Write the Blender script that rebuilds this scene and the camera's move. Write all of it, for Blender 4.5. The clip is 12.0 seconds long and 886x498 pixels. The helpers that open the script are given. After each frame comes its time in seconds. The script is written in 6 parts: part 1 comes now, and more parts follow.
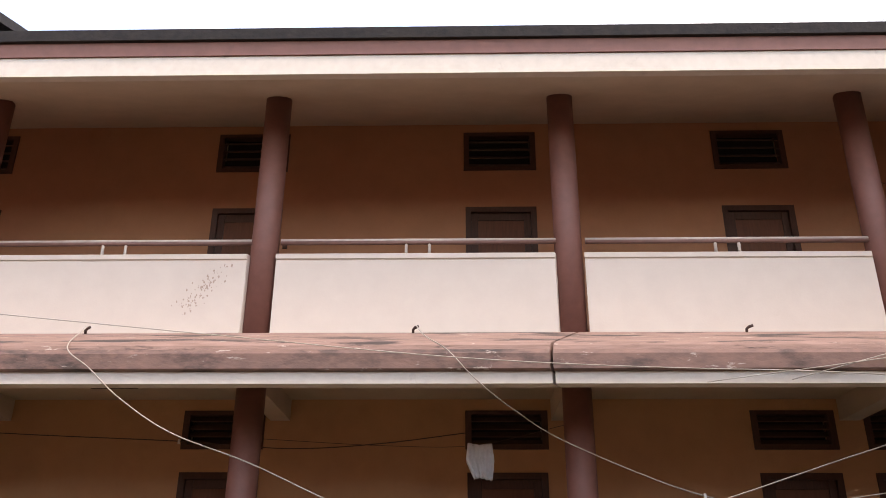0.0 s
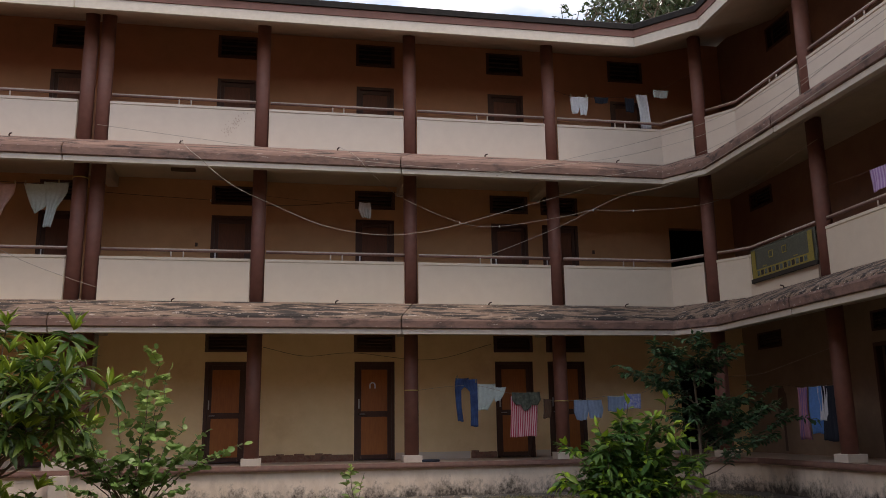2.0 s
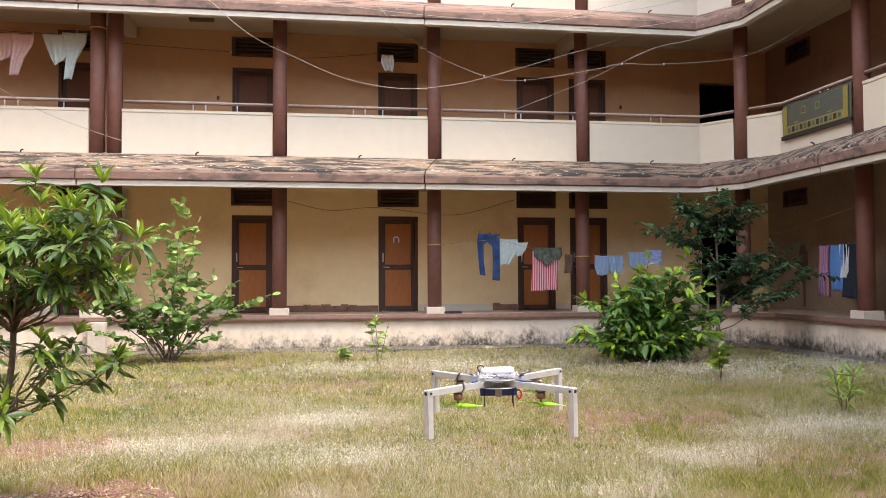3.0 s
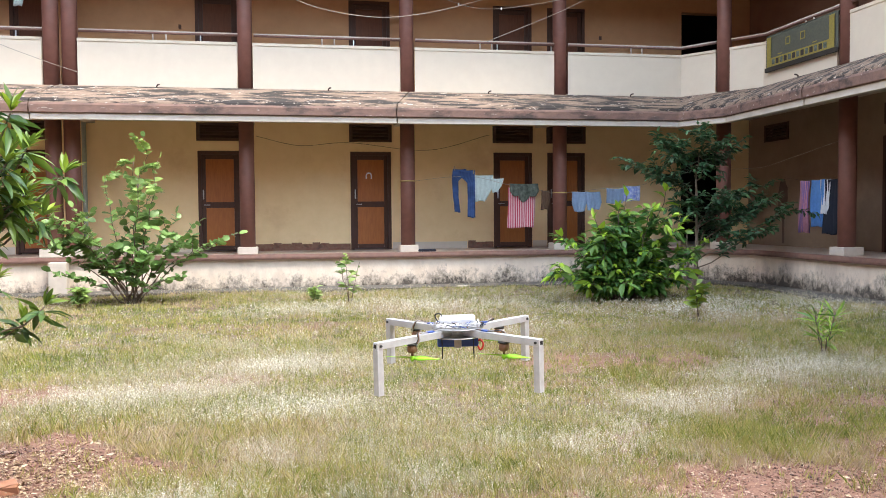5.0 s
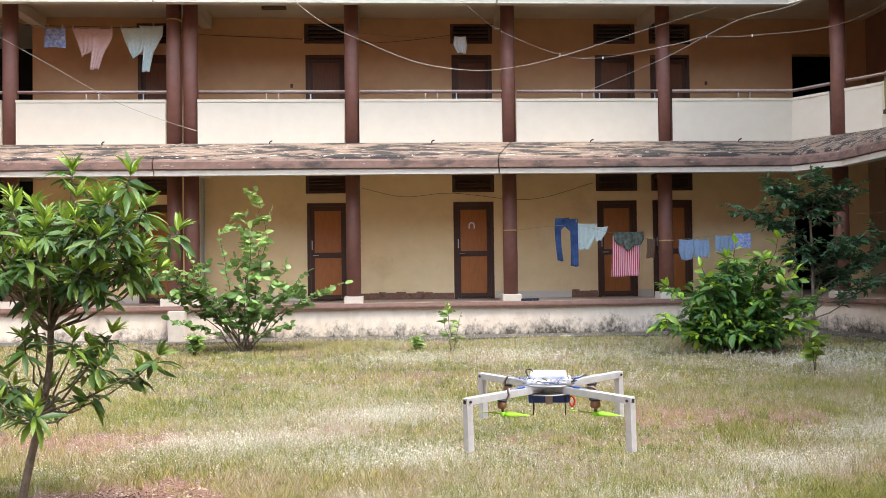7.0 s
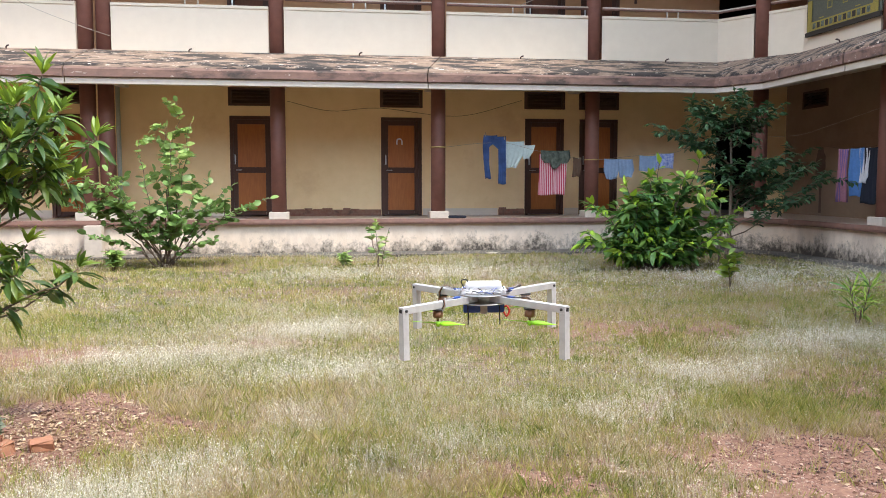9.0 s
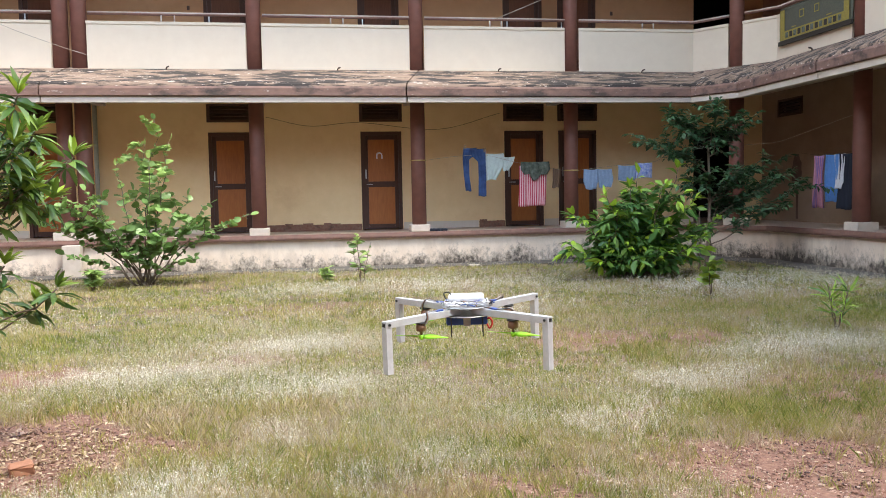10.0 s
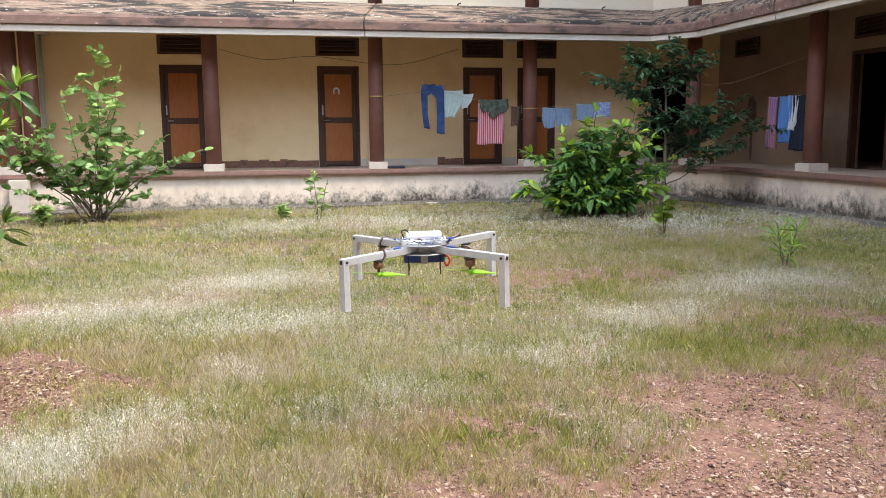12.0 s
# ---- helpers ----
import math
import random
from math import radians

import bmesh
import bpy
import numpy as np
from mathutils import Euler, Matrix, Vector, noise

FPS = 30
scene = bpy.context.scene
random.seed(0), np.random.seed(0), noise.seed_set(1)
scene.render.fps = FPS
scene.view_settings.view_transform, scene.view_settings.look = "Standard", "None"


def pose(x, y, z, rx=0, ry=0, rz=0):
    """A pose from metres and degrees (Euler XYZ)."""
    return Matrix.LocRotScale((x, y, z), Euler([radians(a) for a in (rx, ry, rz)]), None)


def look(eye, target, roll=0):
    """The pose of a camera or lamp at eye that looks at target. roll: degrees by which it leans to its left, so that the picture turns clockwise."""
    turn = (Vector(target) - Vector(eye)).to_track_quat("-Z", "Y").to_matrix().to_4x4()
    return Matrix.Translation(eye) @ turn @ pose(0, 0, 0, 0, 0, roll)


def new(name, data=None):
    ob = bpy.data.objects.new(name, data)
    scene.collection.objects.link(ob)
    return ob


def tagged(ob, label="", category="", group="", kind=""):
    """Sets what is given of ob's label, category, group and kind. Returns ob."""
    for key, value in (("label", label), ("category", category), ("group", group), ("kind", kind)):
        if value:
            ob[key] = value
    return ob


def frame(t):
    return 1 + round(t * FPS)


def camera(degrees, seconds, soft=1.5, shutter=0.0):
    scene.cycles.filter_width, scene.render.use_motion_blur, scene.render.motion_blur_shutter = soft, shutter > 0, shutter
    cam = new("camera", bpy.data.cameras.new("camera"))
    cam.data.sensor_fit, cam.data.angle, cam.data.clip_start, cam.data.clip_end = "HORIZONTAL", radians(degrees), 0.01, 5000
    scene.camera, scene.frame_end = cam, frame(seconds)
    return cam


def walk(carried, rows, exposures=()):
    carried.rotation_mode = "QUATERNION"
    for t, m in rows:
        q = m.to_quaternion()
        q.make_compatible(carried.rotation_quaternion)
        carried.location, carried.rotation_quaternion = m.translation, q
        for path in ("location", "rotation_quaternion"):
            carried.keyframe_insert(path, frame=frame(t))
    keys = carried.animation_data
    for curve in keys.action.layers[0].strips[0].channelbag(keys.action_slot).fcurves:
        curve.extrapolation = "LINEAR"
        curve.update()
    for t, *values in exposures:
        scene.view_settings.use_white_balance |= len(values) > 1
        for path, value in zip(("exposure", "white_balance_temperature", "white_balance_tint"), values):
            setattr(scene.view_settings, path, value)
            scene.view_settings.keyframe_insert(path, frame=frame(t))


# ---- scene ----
# ---------------------------------------------------------------- camera
cam = camera(56.16, 12.0, 0.9)
ROWS = [
    (0.0, 1.174, 8.698, 4.666, 1.32, 23.42, -0.26),
    (0.2, 1.305, 7.898, 4.462, -0.76, 25.22, -0.06),
    (0.5, 1.247, 6.413, 3.934, -3.66, 25.64, 0.18),
    (0.8, 1.050, 4.859, 3.650, -8.60, 23.26, 0.50),
    (1.0, 0.316, 1.975, 2.903, -10.03, 19.45, 0.43),
    (1.2, -0.320, -0.430, 1.446, -10.40, 19.56, 0.92),
    (1.5, -0.201, -0.412, 1.412, -10.34, 16.65, 1.00),
    (2.0, -0.201, -0.412, 1.412, -10.39, 12.00, 0.84),
    (2.5, -0.201, -0.412, 1.412, -9.45, 6.14, 0.72),
    (3.0, -0.201, -0.412, 1.412, -8.85, 2.07, 0.25),
    (5.0, -0.019, -0.007, 1.421, -10.26, -2.30, 0.43),
    (5.5, 0.053, -0.073, 1.466, -2.75, 2.16, 1.17),
    (6.0, 0.053, -0.073, 1.466, -3.18, 1.29, 1.33),
    (6.5, 0.053, -0.073, 1.466, -2.89, 1.88, 0.82),
    (8.5, 0.001, 0.001, 1.415, -4.39, -4.26, -0.23),
    (9.0, 0.001, 0.001, 1.415, -8.11, -4.58, 0.03),
    (9.5, 0.001, 0.001, 1.415, -8.01, -3.99, 0.92),
    (10.0, 0.001, 0.001, 1.415, -9.44, -3.70, 1.06),
    (10.5, 0.001, 0.001, 1.415, -11.66, -4.10, -0.36),
    (11.0, 0.001, 0.001, 1.415, -11.42, -3.46, 0.07),
    (11.5, 0.001, 0.001, 1.415, -10.63, -4.98, 0.45),
    (12.0, 0.001, 0.001, 1.415, -12.31, -8.02, 0.43),
]
EXPOSURES = [(0.0, 0.55, 7200, 22), (0.6, 0.15, 7200, 20), (1.0, -0.45, 6800, 12), (1.5, -0.95, 6700, 12), (2.0, -0.50, 7300, 20), (2.5, 0.60, 7200, 18),
             (3.0, 1.14, 7150, 14), (5.0, 1.28, 6500, 10), (9.0, 1.12, 6500, 10), (12.0, 1.05, 6500, 10)]
walk(cam, [(t, pose(x, y, z, 90 + pitch, roll, yaw)) for t, x, y, z, yaw, pitch, roll in ROWS], EXPOSURES)

# ---------------------------------------------------------------- light
SUN_EL, SUN_AZ = 58.0, 132.0   # height, and compass direction the sun stands in (from +y, clockwise)


def make_world():
    w = bpy.data.worlds.new("sky")
    scene.world = w
    w.use_nodes = True
    n, l = w.node_tree.nodes, w.node_tree.links
    n.clear()
    out, bg = n.new("ShaderNodeOutputWorld"), n.new("ShaderNodeBackground")
    sky = n.new("ShaderNodeTexSky")
    sky.sky_type, sky.sun_disc = "NISHITA", False
    sky.sun_elevation, sky.sun_rotation = radians(SUN_EL), radians(SUN_AZ)
    sky.dust_density, sky.air_density = 0.6, 1.0
    tc, sc, nz, rp = n.new("ShaderNodeTexCoord"), n.new("ShaderNodeMapping"), n.new("ShaderNodeTexNoise"), n.new("ShaderNodeValToRGB")
    sc.inputs["Scale"].default_value = (1.0, 1.0, 1.6)
    sc.inputs["Location"].default_value = (0.35, 0.1, 0.2)
    nz.inputs["Scale"].default_value, nz.inputs["Detail"].default_value, nz.inputs["Roughness"].default_value = 3.2, 7.0, 0.55
    rp.color_ramp.elements[0].position, rp.color_ramp.elements[1].position = 0.47, 0.62
    rp.color_ramp.elements[0].color = (0.1, 0.1, 0.1, 1)
    mix = n.new("ShaderNodeMix")
    mix.data_type = "RGBA"
    mix.inputs["B"].default_value = (14.0, 14.1, 14.3, 1)
    l.new(tc.outputs["Generated"], sc.inputs["Vector"])
    l.new(sc.outputs["Vector"], nz.inputs["Vector"])
    l.new(nz.outputs["Fac"], rp.inputs["Fac"])
    l.new(rp.outputs["Color"], mix.inputs["Factor"])
    haze = n.new("ShaderNodeVectorMath")      # bright thin haze over the blue
    haze.operation = "MULTIPLY"
    haze.inputs[1].default_value = (3.4, 3.35, 2.95)
    l.new(sky.outputs["Color"], haze.inputs[0])
    l.new(haze.outputs["Vector"], mix.inputs["A"])
    l.new(mix.outputs["Result"], bg.inputs["Color"])
    bg.inputs["Strength"].default_value = 0.15
    l.new(bg.outputs["Background"], out.inputs["Surface"])


make_world()
sun_data = bpy.data.lights.new("sun", "SUN")
sun_data.energy, sun_data.angle, sun_data.color = 1.9, radians(14), (1.0, 0.94, 0.85)
sun = new("sun", sun_data)
az, el = radians(SUN_AZ), radians(SUN_EL)
sun_at = Vector((math.sin(az) * math.cos(el), math.cos(az) * math.cos(el), math.sin(el))) * 50
sun.matrix_world = look(sun_at, (0, 0, 0))


# ---------------------------------------------------------------- materials
def material(name, base, second=None, scale=6.0, rough=0.75, bump=0.15, bump_scale=60.0, metal=0.0, third=None, third_scale=1.2, third_at=0.6,
             stretch=(1, 1, 1), third_width=0.12):
    """Base and second colour mixed by fine noise; third in larger stains; fine relief."""
    m = bpy.data.materials.new(name)
    m.use_nodes = True
    n, l = m.node_tree.nodes, m.node_tree.links
    b = n["Principled BSDF"]
    tc, mp = n.new("ShaderNodeTexCoord"), n.new("ShaderNodeMapping")
    mp.inputs["Scale"].default_value = stretch
    geo = n.new("ShaderNodeNewGeometry")
    l.new(geo.outputs["Position"], mp.inputs["Vector"])
    second = second or tuple(c * 0.8 for c in base)
    nz = n.new("ShaderNodeTexNoise")
    nz.inputs["Scale"].default_value, nz.inputs["Detail"].default_value, nz.inputs["Roughness"].default_value = scale, 6, 0.6
    l.new(mp.outputs["Vector"], nz.inputs["Vector"])
    rp = n.new("ShaderNodeValToRGB")
    rp.color_ramp.elements[0].position, rp.color_ramp.elements[1].position = 0.35, 0.68
    rp.color_ramp.elements[0].color, rp.color_ramp.elements[1].color = (*base, 1), (*second, 1)
    l.new(nz.outputs["Fac"], rp.inputs["Fac"])
    col = rp.outputs["Color"]
    if third:
        n3 = n.new("ShaderNodeTexNoise")
        n3.inputs["Scale"].default_value, n3.inputs["Detail"].default_value, n3.inputs["Roughness"].default_value = third_scale, 8, 0.65
        l.new(mp.outputs["Vector"], n3.inputs["Vector"])
        r3 = n.new("ShaderNodeValToRGB")
        r3.color_ramp.elements[0].position, r3.color_ramp.elements[1].position = third_at, third_at + third_width
        l.new(n3.outputs["Fac"], r3.inputs["Fac"])
        mx = n.new("ShaderNodeMix")
        mx.data_type = "RGBA"
        mx.inputs["B"].default_value = (*third, 1)
        l.new(r3.outputs["Color"], mx.inputs["Factor"])
        l.new(col, mx.inputs["A"])
        col = mx.outputs["Result"]
    l.new(col, b.inputs["Base Color"])
    b.inputs["Roughness"].default_value, b.inputs["Metallic"].default_value = rough, metal
    if bump:
        nb, bp = n.new("ShaderNodeTexNoise"), n.new("ShaderNodeBump")
        nb.inputs["Scale"].default_value, nb.inputs["Detail"].default_value = bump_scale, 4
        l.new(mp.outputs["Vector"], nb.inputs["Vector"])
        l.new(nb.outputs["Fac"], bp.inputs["Height"])
        bp.inputs["Strength"].default_value, bp.inputs["Distance"].default_value = bump, 0.01
        l.new(bp.outputs["Normal"], b.inputs["Normal"])
    return m


def flecks(m, colour, scale, at):
    """Pale lichen or bare-plaster flecks over a material."""
    n, l = m.node_tree.nodes, m.node_tree.links
    geo, mp, nz, rp, mx = n.new("ShaderNodeNewGeometry"), n.new("ShaderNodeMapping"), n.new("ShaderNodeTexNoise"), n.new("ShaderNodeValToRGB"), n.new("ShaderNodeMix")
    mp.inputs["Scale"].default_value, mp.inputs["Location"].default_value = (0.5, 1.2, 2.0), (7, 3, 1)
    nz.inputs["Scale"].default_value, nz.inputs["Detail"].default_value, nz.inputs["Roughness"].default_value = scale, 9, 0.7
    rp.color_ramp.elements[0].position, rp.color_ramp.elements[1].position = at, at + 0.03
    mx.data_type = "RGBA"
    mx.inputs["B"].default_value = (*colour, 1)
    b = n["Principled BSDF"]
    l.new(geo.outputs["Position"], mp.inputs["Vector"])
    l.new(mp.outputs["Vector"], nz.inputs["Vector"])
    l.new(nz.outputs["Fac"], rp.inputs["Fac"])
    l.new(b.inputs["Base Color"].links[0].from_socket, mx.inputs["A"])
    l.new(rp.outputs["Color"], mx.inputs["Factor"])
    l.new(mx.outputs["Result"], b.inputs["Base Color"])


def leaf_material(name, a, b_, young, rough=0.42):
    """Leaves that differ one by one, fresh growth in its own colour, a little light shining through."""
    m = bpy.data.materials.new(name)
    m.use_nodes = True
    n, l = m.node_tree.nodes, m.node_tree.links
    n.clear()
    out, mixs = n.new("ShaderNodeOutputMaterial"), n.new("ShaderNodeMixShader")
    d, t = n.new("ShaderNodeBsdfPrincipled"), n.new("ShaderNodeBsdfTranslucent")
    geo, rp, at, mx = n.new("ShaderNodeNewGeometry"), n.new("ShaderNodeValToRGB"), n.new("ShaderNodeAttribute"), n.new("ShaderNodeMix")
    e = rp.color_ramp.elements
    e[0].color, e[1].color = (*a, 1), (*b_, 1)
    at.attribute_name = "young"
    mx.data_type = "RGBA"
    mx.inputs["B"].default_value = (*young, 1)
    l.new(geo.outputs["Random Per Island"], rp.inputs["Fac"])
    l.new(rp.outputs["Color"], mx.inputs["A"])
    l.new(at.outputs["Fac"], mx.inputs["Factor"])
    l.new(mx.outputs["Result"], d.inputs["Base Color"])
    l.new(mx.outputs["Result"], t.inputs["Color"])
    d.inputs["Roughness"].default_value = rough
    mixs.inputs["Fac"].default_value = 0.28
    l.new(d.outputs["BSDF"], mixs.inputs[1])
    l.new(t.outputs["BSDF"], mixs.inputs[2])
    l.new(mixs.outputs["Shader"], out.inputs["Surface"])
    return m


M_WALL = material("ochre_wall_paint", (0.88, 0.66, 0.38), (0.83, 0.61, 0.335), 3.0, 0.85, 0.1, 40, third=(0.74, 0.51, 0.27), third_scale=1.1, third_at=0.55, third_width=0.2)
# terracotta paint, taken darker to hold the top corridor's shade in its colour
M_WALL_UP = material("shaded_terracotta_wall_paint", (0.46, 0.215, 0.115), (0.41, 0.19, 0.10), 2.5, 0.85, 0.1, 40, third=(0.46, 0.27, 0.16), third_scale=0.7, third_at=0.6, third_width=0.2)
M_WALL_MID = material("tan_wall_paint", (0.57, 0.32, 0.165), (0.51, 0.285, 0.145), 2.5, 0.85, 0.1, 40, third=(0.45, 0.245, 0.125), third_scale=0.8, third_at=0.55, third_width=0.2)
# side wing browns: the wing's shade is put into these two darker colours
M_WING = material("shaded_wing_wall_paint", (0.33, 0.235, 0.165), (0.28, 0.195, 0.135), 2.5, 0.85, 0.1, 40, third=(0.22, 0.155, 0.11), third_scale=0.8, third_at=0.55, third_width=0.2)
M_WING_UP = material("shaded_wing_upper_wall_paint", (0.27, 0.145, 0.095), (0.23, 0.12, 0.08), 2.5, 0.85, 0.1, 40, third=(0.18, 0.10, 0.07), third_scale=0.8, third_at=0.55, third_width=0.2)
M_CREAM = material("cream_parapet_paint", (0.67, 0.575, 0.48), (0.64, 0.545, 0.455), 4.0, 0.8, 0.08, 50, third=(0.56, 0.46, 0.36), third_scale=1.6, third_at=0.68)
M_CREAM_LOW = material("yellowish_cream_parapet_paint", (0.68, 0.585, 0.465), (0.65, 0.555, 0.44), 4.0, 0.8, 0.08, 50, third=(0.57, 0.465, 0.33), third_scale=1.6, third_at=0.66)
M_WHITE = material("white_edge_paint", (0.61, 0.54, 0.465), (0.55, 0.485, 0.415), 9.0, 0.8, 0.1, 60, third=(0.42, 0.35, 0.30), third_scale=3.0, third_at=0.66)
M_BROWN = material("red_brown_oxide_paint", (0.215, 0.088, 0.066), (0.18, 0.074, 0.055), 7.0, 0.6, 0.08, 50, third=(0.15, 0.068, 0.052), third_scale=2.0, third_at=0.62)
M_LEDGE = material("mouldy_red_ledge", (0.31, 0.22, 0.16), (0.20, 0.14, 0.105), 8.0, 0.85, 0.5, 30, third=(0.035, 0.028, 0.025), third_scale=3.4, third_at=0.47, stretch=(0.4, 1.6, 2.6), third_width=0.07)
flecks(M_LEDGE, (0.56, 0.48, 0.41), 11.0, 0.60)
M_LEDGE_UP = material("weathered_red_ledge", (0.31, 0.195, 0.155), (0.22, 0.135, 0.105), 8.0, 0.85, 0.4, 30, third=(0.06, 0.042, 0.036), third_scale=3.0, third_at=0.52, stretch=(0.4, 1.6, 2.6), third_width=0.08)
flecks(M_LEDGE_UP, (0.50, 0.40, 0.33), 9.0, 0.63)
# stained ledge front; its darker tone puts the front face's shade into the colour
M_BAND = material("shaded_stained_brown_band", (0.24, 0.14, 0.11), (0.17, 0.105, 0.085), 9.0, 0.85, 0.3, 30, third=(0.06, 0.045, 0.04), third_scale=2.0, third_at=0.5, stretch=(0.7, 1.2, 1.6), third_width=0.15)
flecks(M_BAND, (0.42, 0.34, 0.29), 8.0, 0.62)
M_CEIL = material("dull_ceiling_plaster", (0.60, 0.50, 0.39), (0.54, 0.45, 0.35), 3.0, 0.9, 0.05)
M_ROOF = material("black_roof_edge", (0.014, 0.012, 0.013), (0.03, 0.024, 0.021), 9.0, 0.9, 0.5, 25)
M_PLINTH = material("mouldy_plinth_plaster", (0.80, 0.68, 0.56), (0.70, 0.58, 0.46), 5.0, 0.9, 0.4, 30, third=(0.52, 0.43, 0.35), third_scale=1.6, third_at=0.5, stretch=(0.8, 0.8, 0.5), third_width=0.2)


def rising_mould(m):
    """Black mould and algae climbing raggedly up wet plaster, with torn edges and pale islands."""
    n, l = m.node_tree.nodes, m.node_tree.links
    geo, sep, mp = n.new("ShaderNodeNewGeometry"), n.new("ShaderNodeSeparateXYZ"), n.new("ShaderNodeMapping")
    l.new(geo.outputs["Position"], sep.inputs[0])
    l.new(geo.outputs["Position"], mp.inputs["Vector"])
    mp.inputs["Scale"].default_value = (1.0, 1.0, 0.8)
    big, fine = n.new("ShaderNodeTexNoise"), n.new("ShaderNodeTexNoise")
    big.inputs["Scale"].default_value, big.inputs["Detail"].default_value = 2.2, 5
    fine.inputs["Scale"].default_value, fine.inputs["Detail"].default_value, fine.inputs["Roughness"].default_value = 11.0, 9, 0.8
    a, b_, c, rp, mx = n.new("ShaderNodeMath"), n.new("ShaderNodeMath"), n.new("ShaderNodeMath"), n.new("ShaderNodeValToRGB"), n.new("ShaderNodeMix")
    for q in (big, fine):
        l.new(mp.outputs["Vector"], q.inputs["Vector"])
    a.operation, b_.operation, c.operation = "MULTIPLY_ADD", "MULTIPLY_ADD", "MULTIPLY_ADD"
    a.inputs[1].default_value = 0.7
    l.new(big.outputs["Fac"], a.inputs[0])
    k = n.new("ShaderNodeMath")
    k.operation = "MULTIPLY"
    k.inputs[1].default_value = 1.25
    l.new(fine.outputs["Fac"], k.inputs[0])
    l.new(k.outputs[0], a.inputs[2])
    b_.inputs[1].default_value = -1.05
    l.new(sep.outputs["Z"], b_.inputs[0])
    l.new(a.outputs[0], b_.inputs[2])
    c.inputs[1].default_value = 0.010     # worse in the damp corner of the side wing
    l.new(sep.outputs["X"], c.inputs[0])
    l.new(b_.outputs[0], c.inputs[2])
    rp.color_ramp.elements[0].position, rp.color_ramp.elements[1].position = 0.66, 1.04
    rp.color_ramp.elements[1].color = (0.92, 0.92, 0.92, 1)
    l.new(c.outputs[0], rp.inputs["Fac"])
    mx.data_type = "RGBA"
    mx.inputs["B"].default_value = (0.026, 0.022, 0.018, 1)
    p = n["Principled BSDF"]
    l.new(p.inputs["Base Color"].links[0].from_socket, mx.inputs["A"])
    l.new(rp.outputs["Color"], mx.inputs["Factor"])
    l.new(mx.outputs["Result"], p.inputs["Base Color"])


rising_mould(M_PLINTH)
M_NOSING = material("brown_floor_edge", (0.24, 0.13, 0.10), (0.18, 0.10, 0.08), 10.0, 0.6, 0.2, 40)
M_FLOOR = material("worn_cement_floor", (0.48, 0.38, 0.31), (0.42, 0.33, 0.26), 4.0, 0.4, 0.1, 40)
M_DARKWOOD = material("dark_brown_wood", (0.085, 0.035, 0.022), (0.06, 0.026, 0.016), 14.0, 0.65, 0.2, 60, stretch=(4, 4, 0.6))
M_SLAT = material("faded_brown_slats", (0.12, 0.07, 0.05), (0.09, 0.05, 0.036), 14.0, 0.8, 0.2, 60)
M_DOOR = material("orange_brown_door_panel", (0.42, 0.14, 0.028), (0.34, 0.105, 0.022), 10.0, 0.5, 0.1, 60, stretch=(4, 4, 0.5))
M_DOOR_UP = material("dull_red_brown_door", (0.17, 0.065, 0.035), (0.13, 0.05, 0.028), 10.0, 0.75, 0.1, 60, stretch=(4, 4, 0.5))
# near-black colour that paints in the darkness of unlit rooms
M_DARK = material("unlit_room_black", (0.02, 0.015, 0.012), (0.014, 0.011, 0.01), 4.0, 0.9, 0)
M_STEEL = material("dull_steel", (0.55, 0.55, 0.55), (0.45, 0.45, 0.45), 30, 0.35, 0.05, 80, metal=1.0)
M_RAILW = material("cream_rail_paint", (0.62, 0.53, 0.45), (0.52, 0.43, 0.36), 12, 0.5, 0.1)
M_RAIL = material("brown_rail_paint", (0.22, 0.11, 0.085), (0.18, 0.09, 0.07), 12, 0.5, 0.1)
M_BRICK = material("exposed_brick_and_mortar", (0.22, 0.09, 0.058), (0.27, 0.16, 0.11), 16, 0.9, 0.5, 30, third=(0.12, 0.07, 0.05), third_scale=6, third_at=0.55)
M_BARK = material("grey_brown_bark", (0.20, 0.15, 0.11), (0.13, 0.095, 0.07), 25, 0.9, 0.5, 60)
M_CABLE = material("pale_cable", (0.44, 0.38, 0.31), (0.36, 0.31, 0.25), 20, 0.6, 0)
M_CABLE_D = material("dark_cable", (0.10, 0.055, 0.04), (0.07, 0.04, 0.03), 20, 0.6, 0)

LEAF_NEAR = leaf_material("young_tree_leaves", (0.035, 0.085, 0.022), (0.085, 0.175, 0.036), (0.34, 0.46, 0.045))
LEAF_SHRUB = leaf_material("shrub_leaves", (0.12, 0.225, 0.065), (0.23, 0.38, 0.11), (0.38, 0.50, 0.14))
LEAF_BUSH = leaf_material("bush_leaves", (0.042, 0.125, 0.035), (0.105, 0.25, 0.055), (0.40, 0.60, 0.05))
LEAF_DARK = leaf_material("dark_tree_leaves", (0.030, 0.085, 0.042), (0.065, 0.155, 0.068), (0.11, 0.23, 0.085))
LEAF_FAR = leaf_material("far_tree_leaves", (0.03, 0.05, 0.02), (0.075, 0.105, 0.04), (0.11, 0.16, 0.06))


# ---------------------------------------------------------------- mesh helpers
def empty(name, at=(0, 0, 0)):
    o = new(name)
    o.empty_display_size = 0.1
    o.location = at
    return o


def mesh_of(name, bm, mat):
    me = bpy.data.meshes.new(name)
    bm.normal_update()
    bm.to_mesh(me)
    bm.free()
    me.materials.append(mat)
    return me


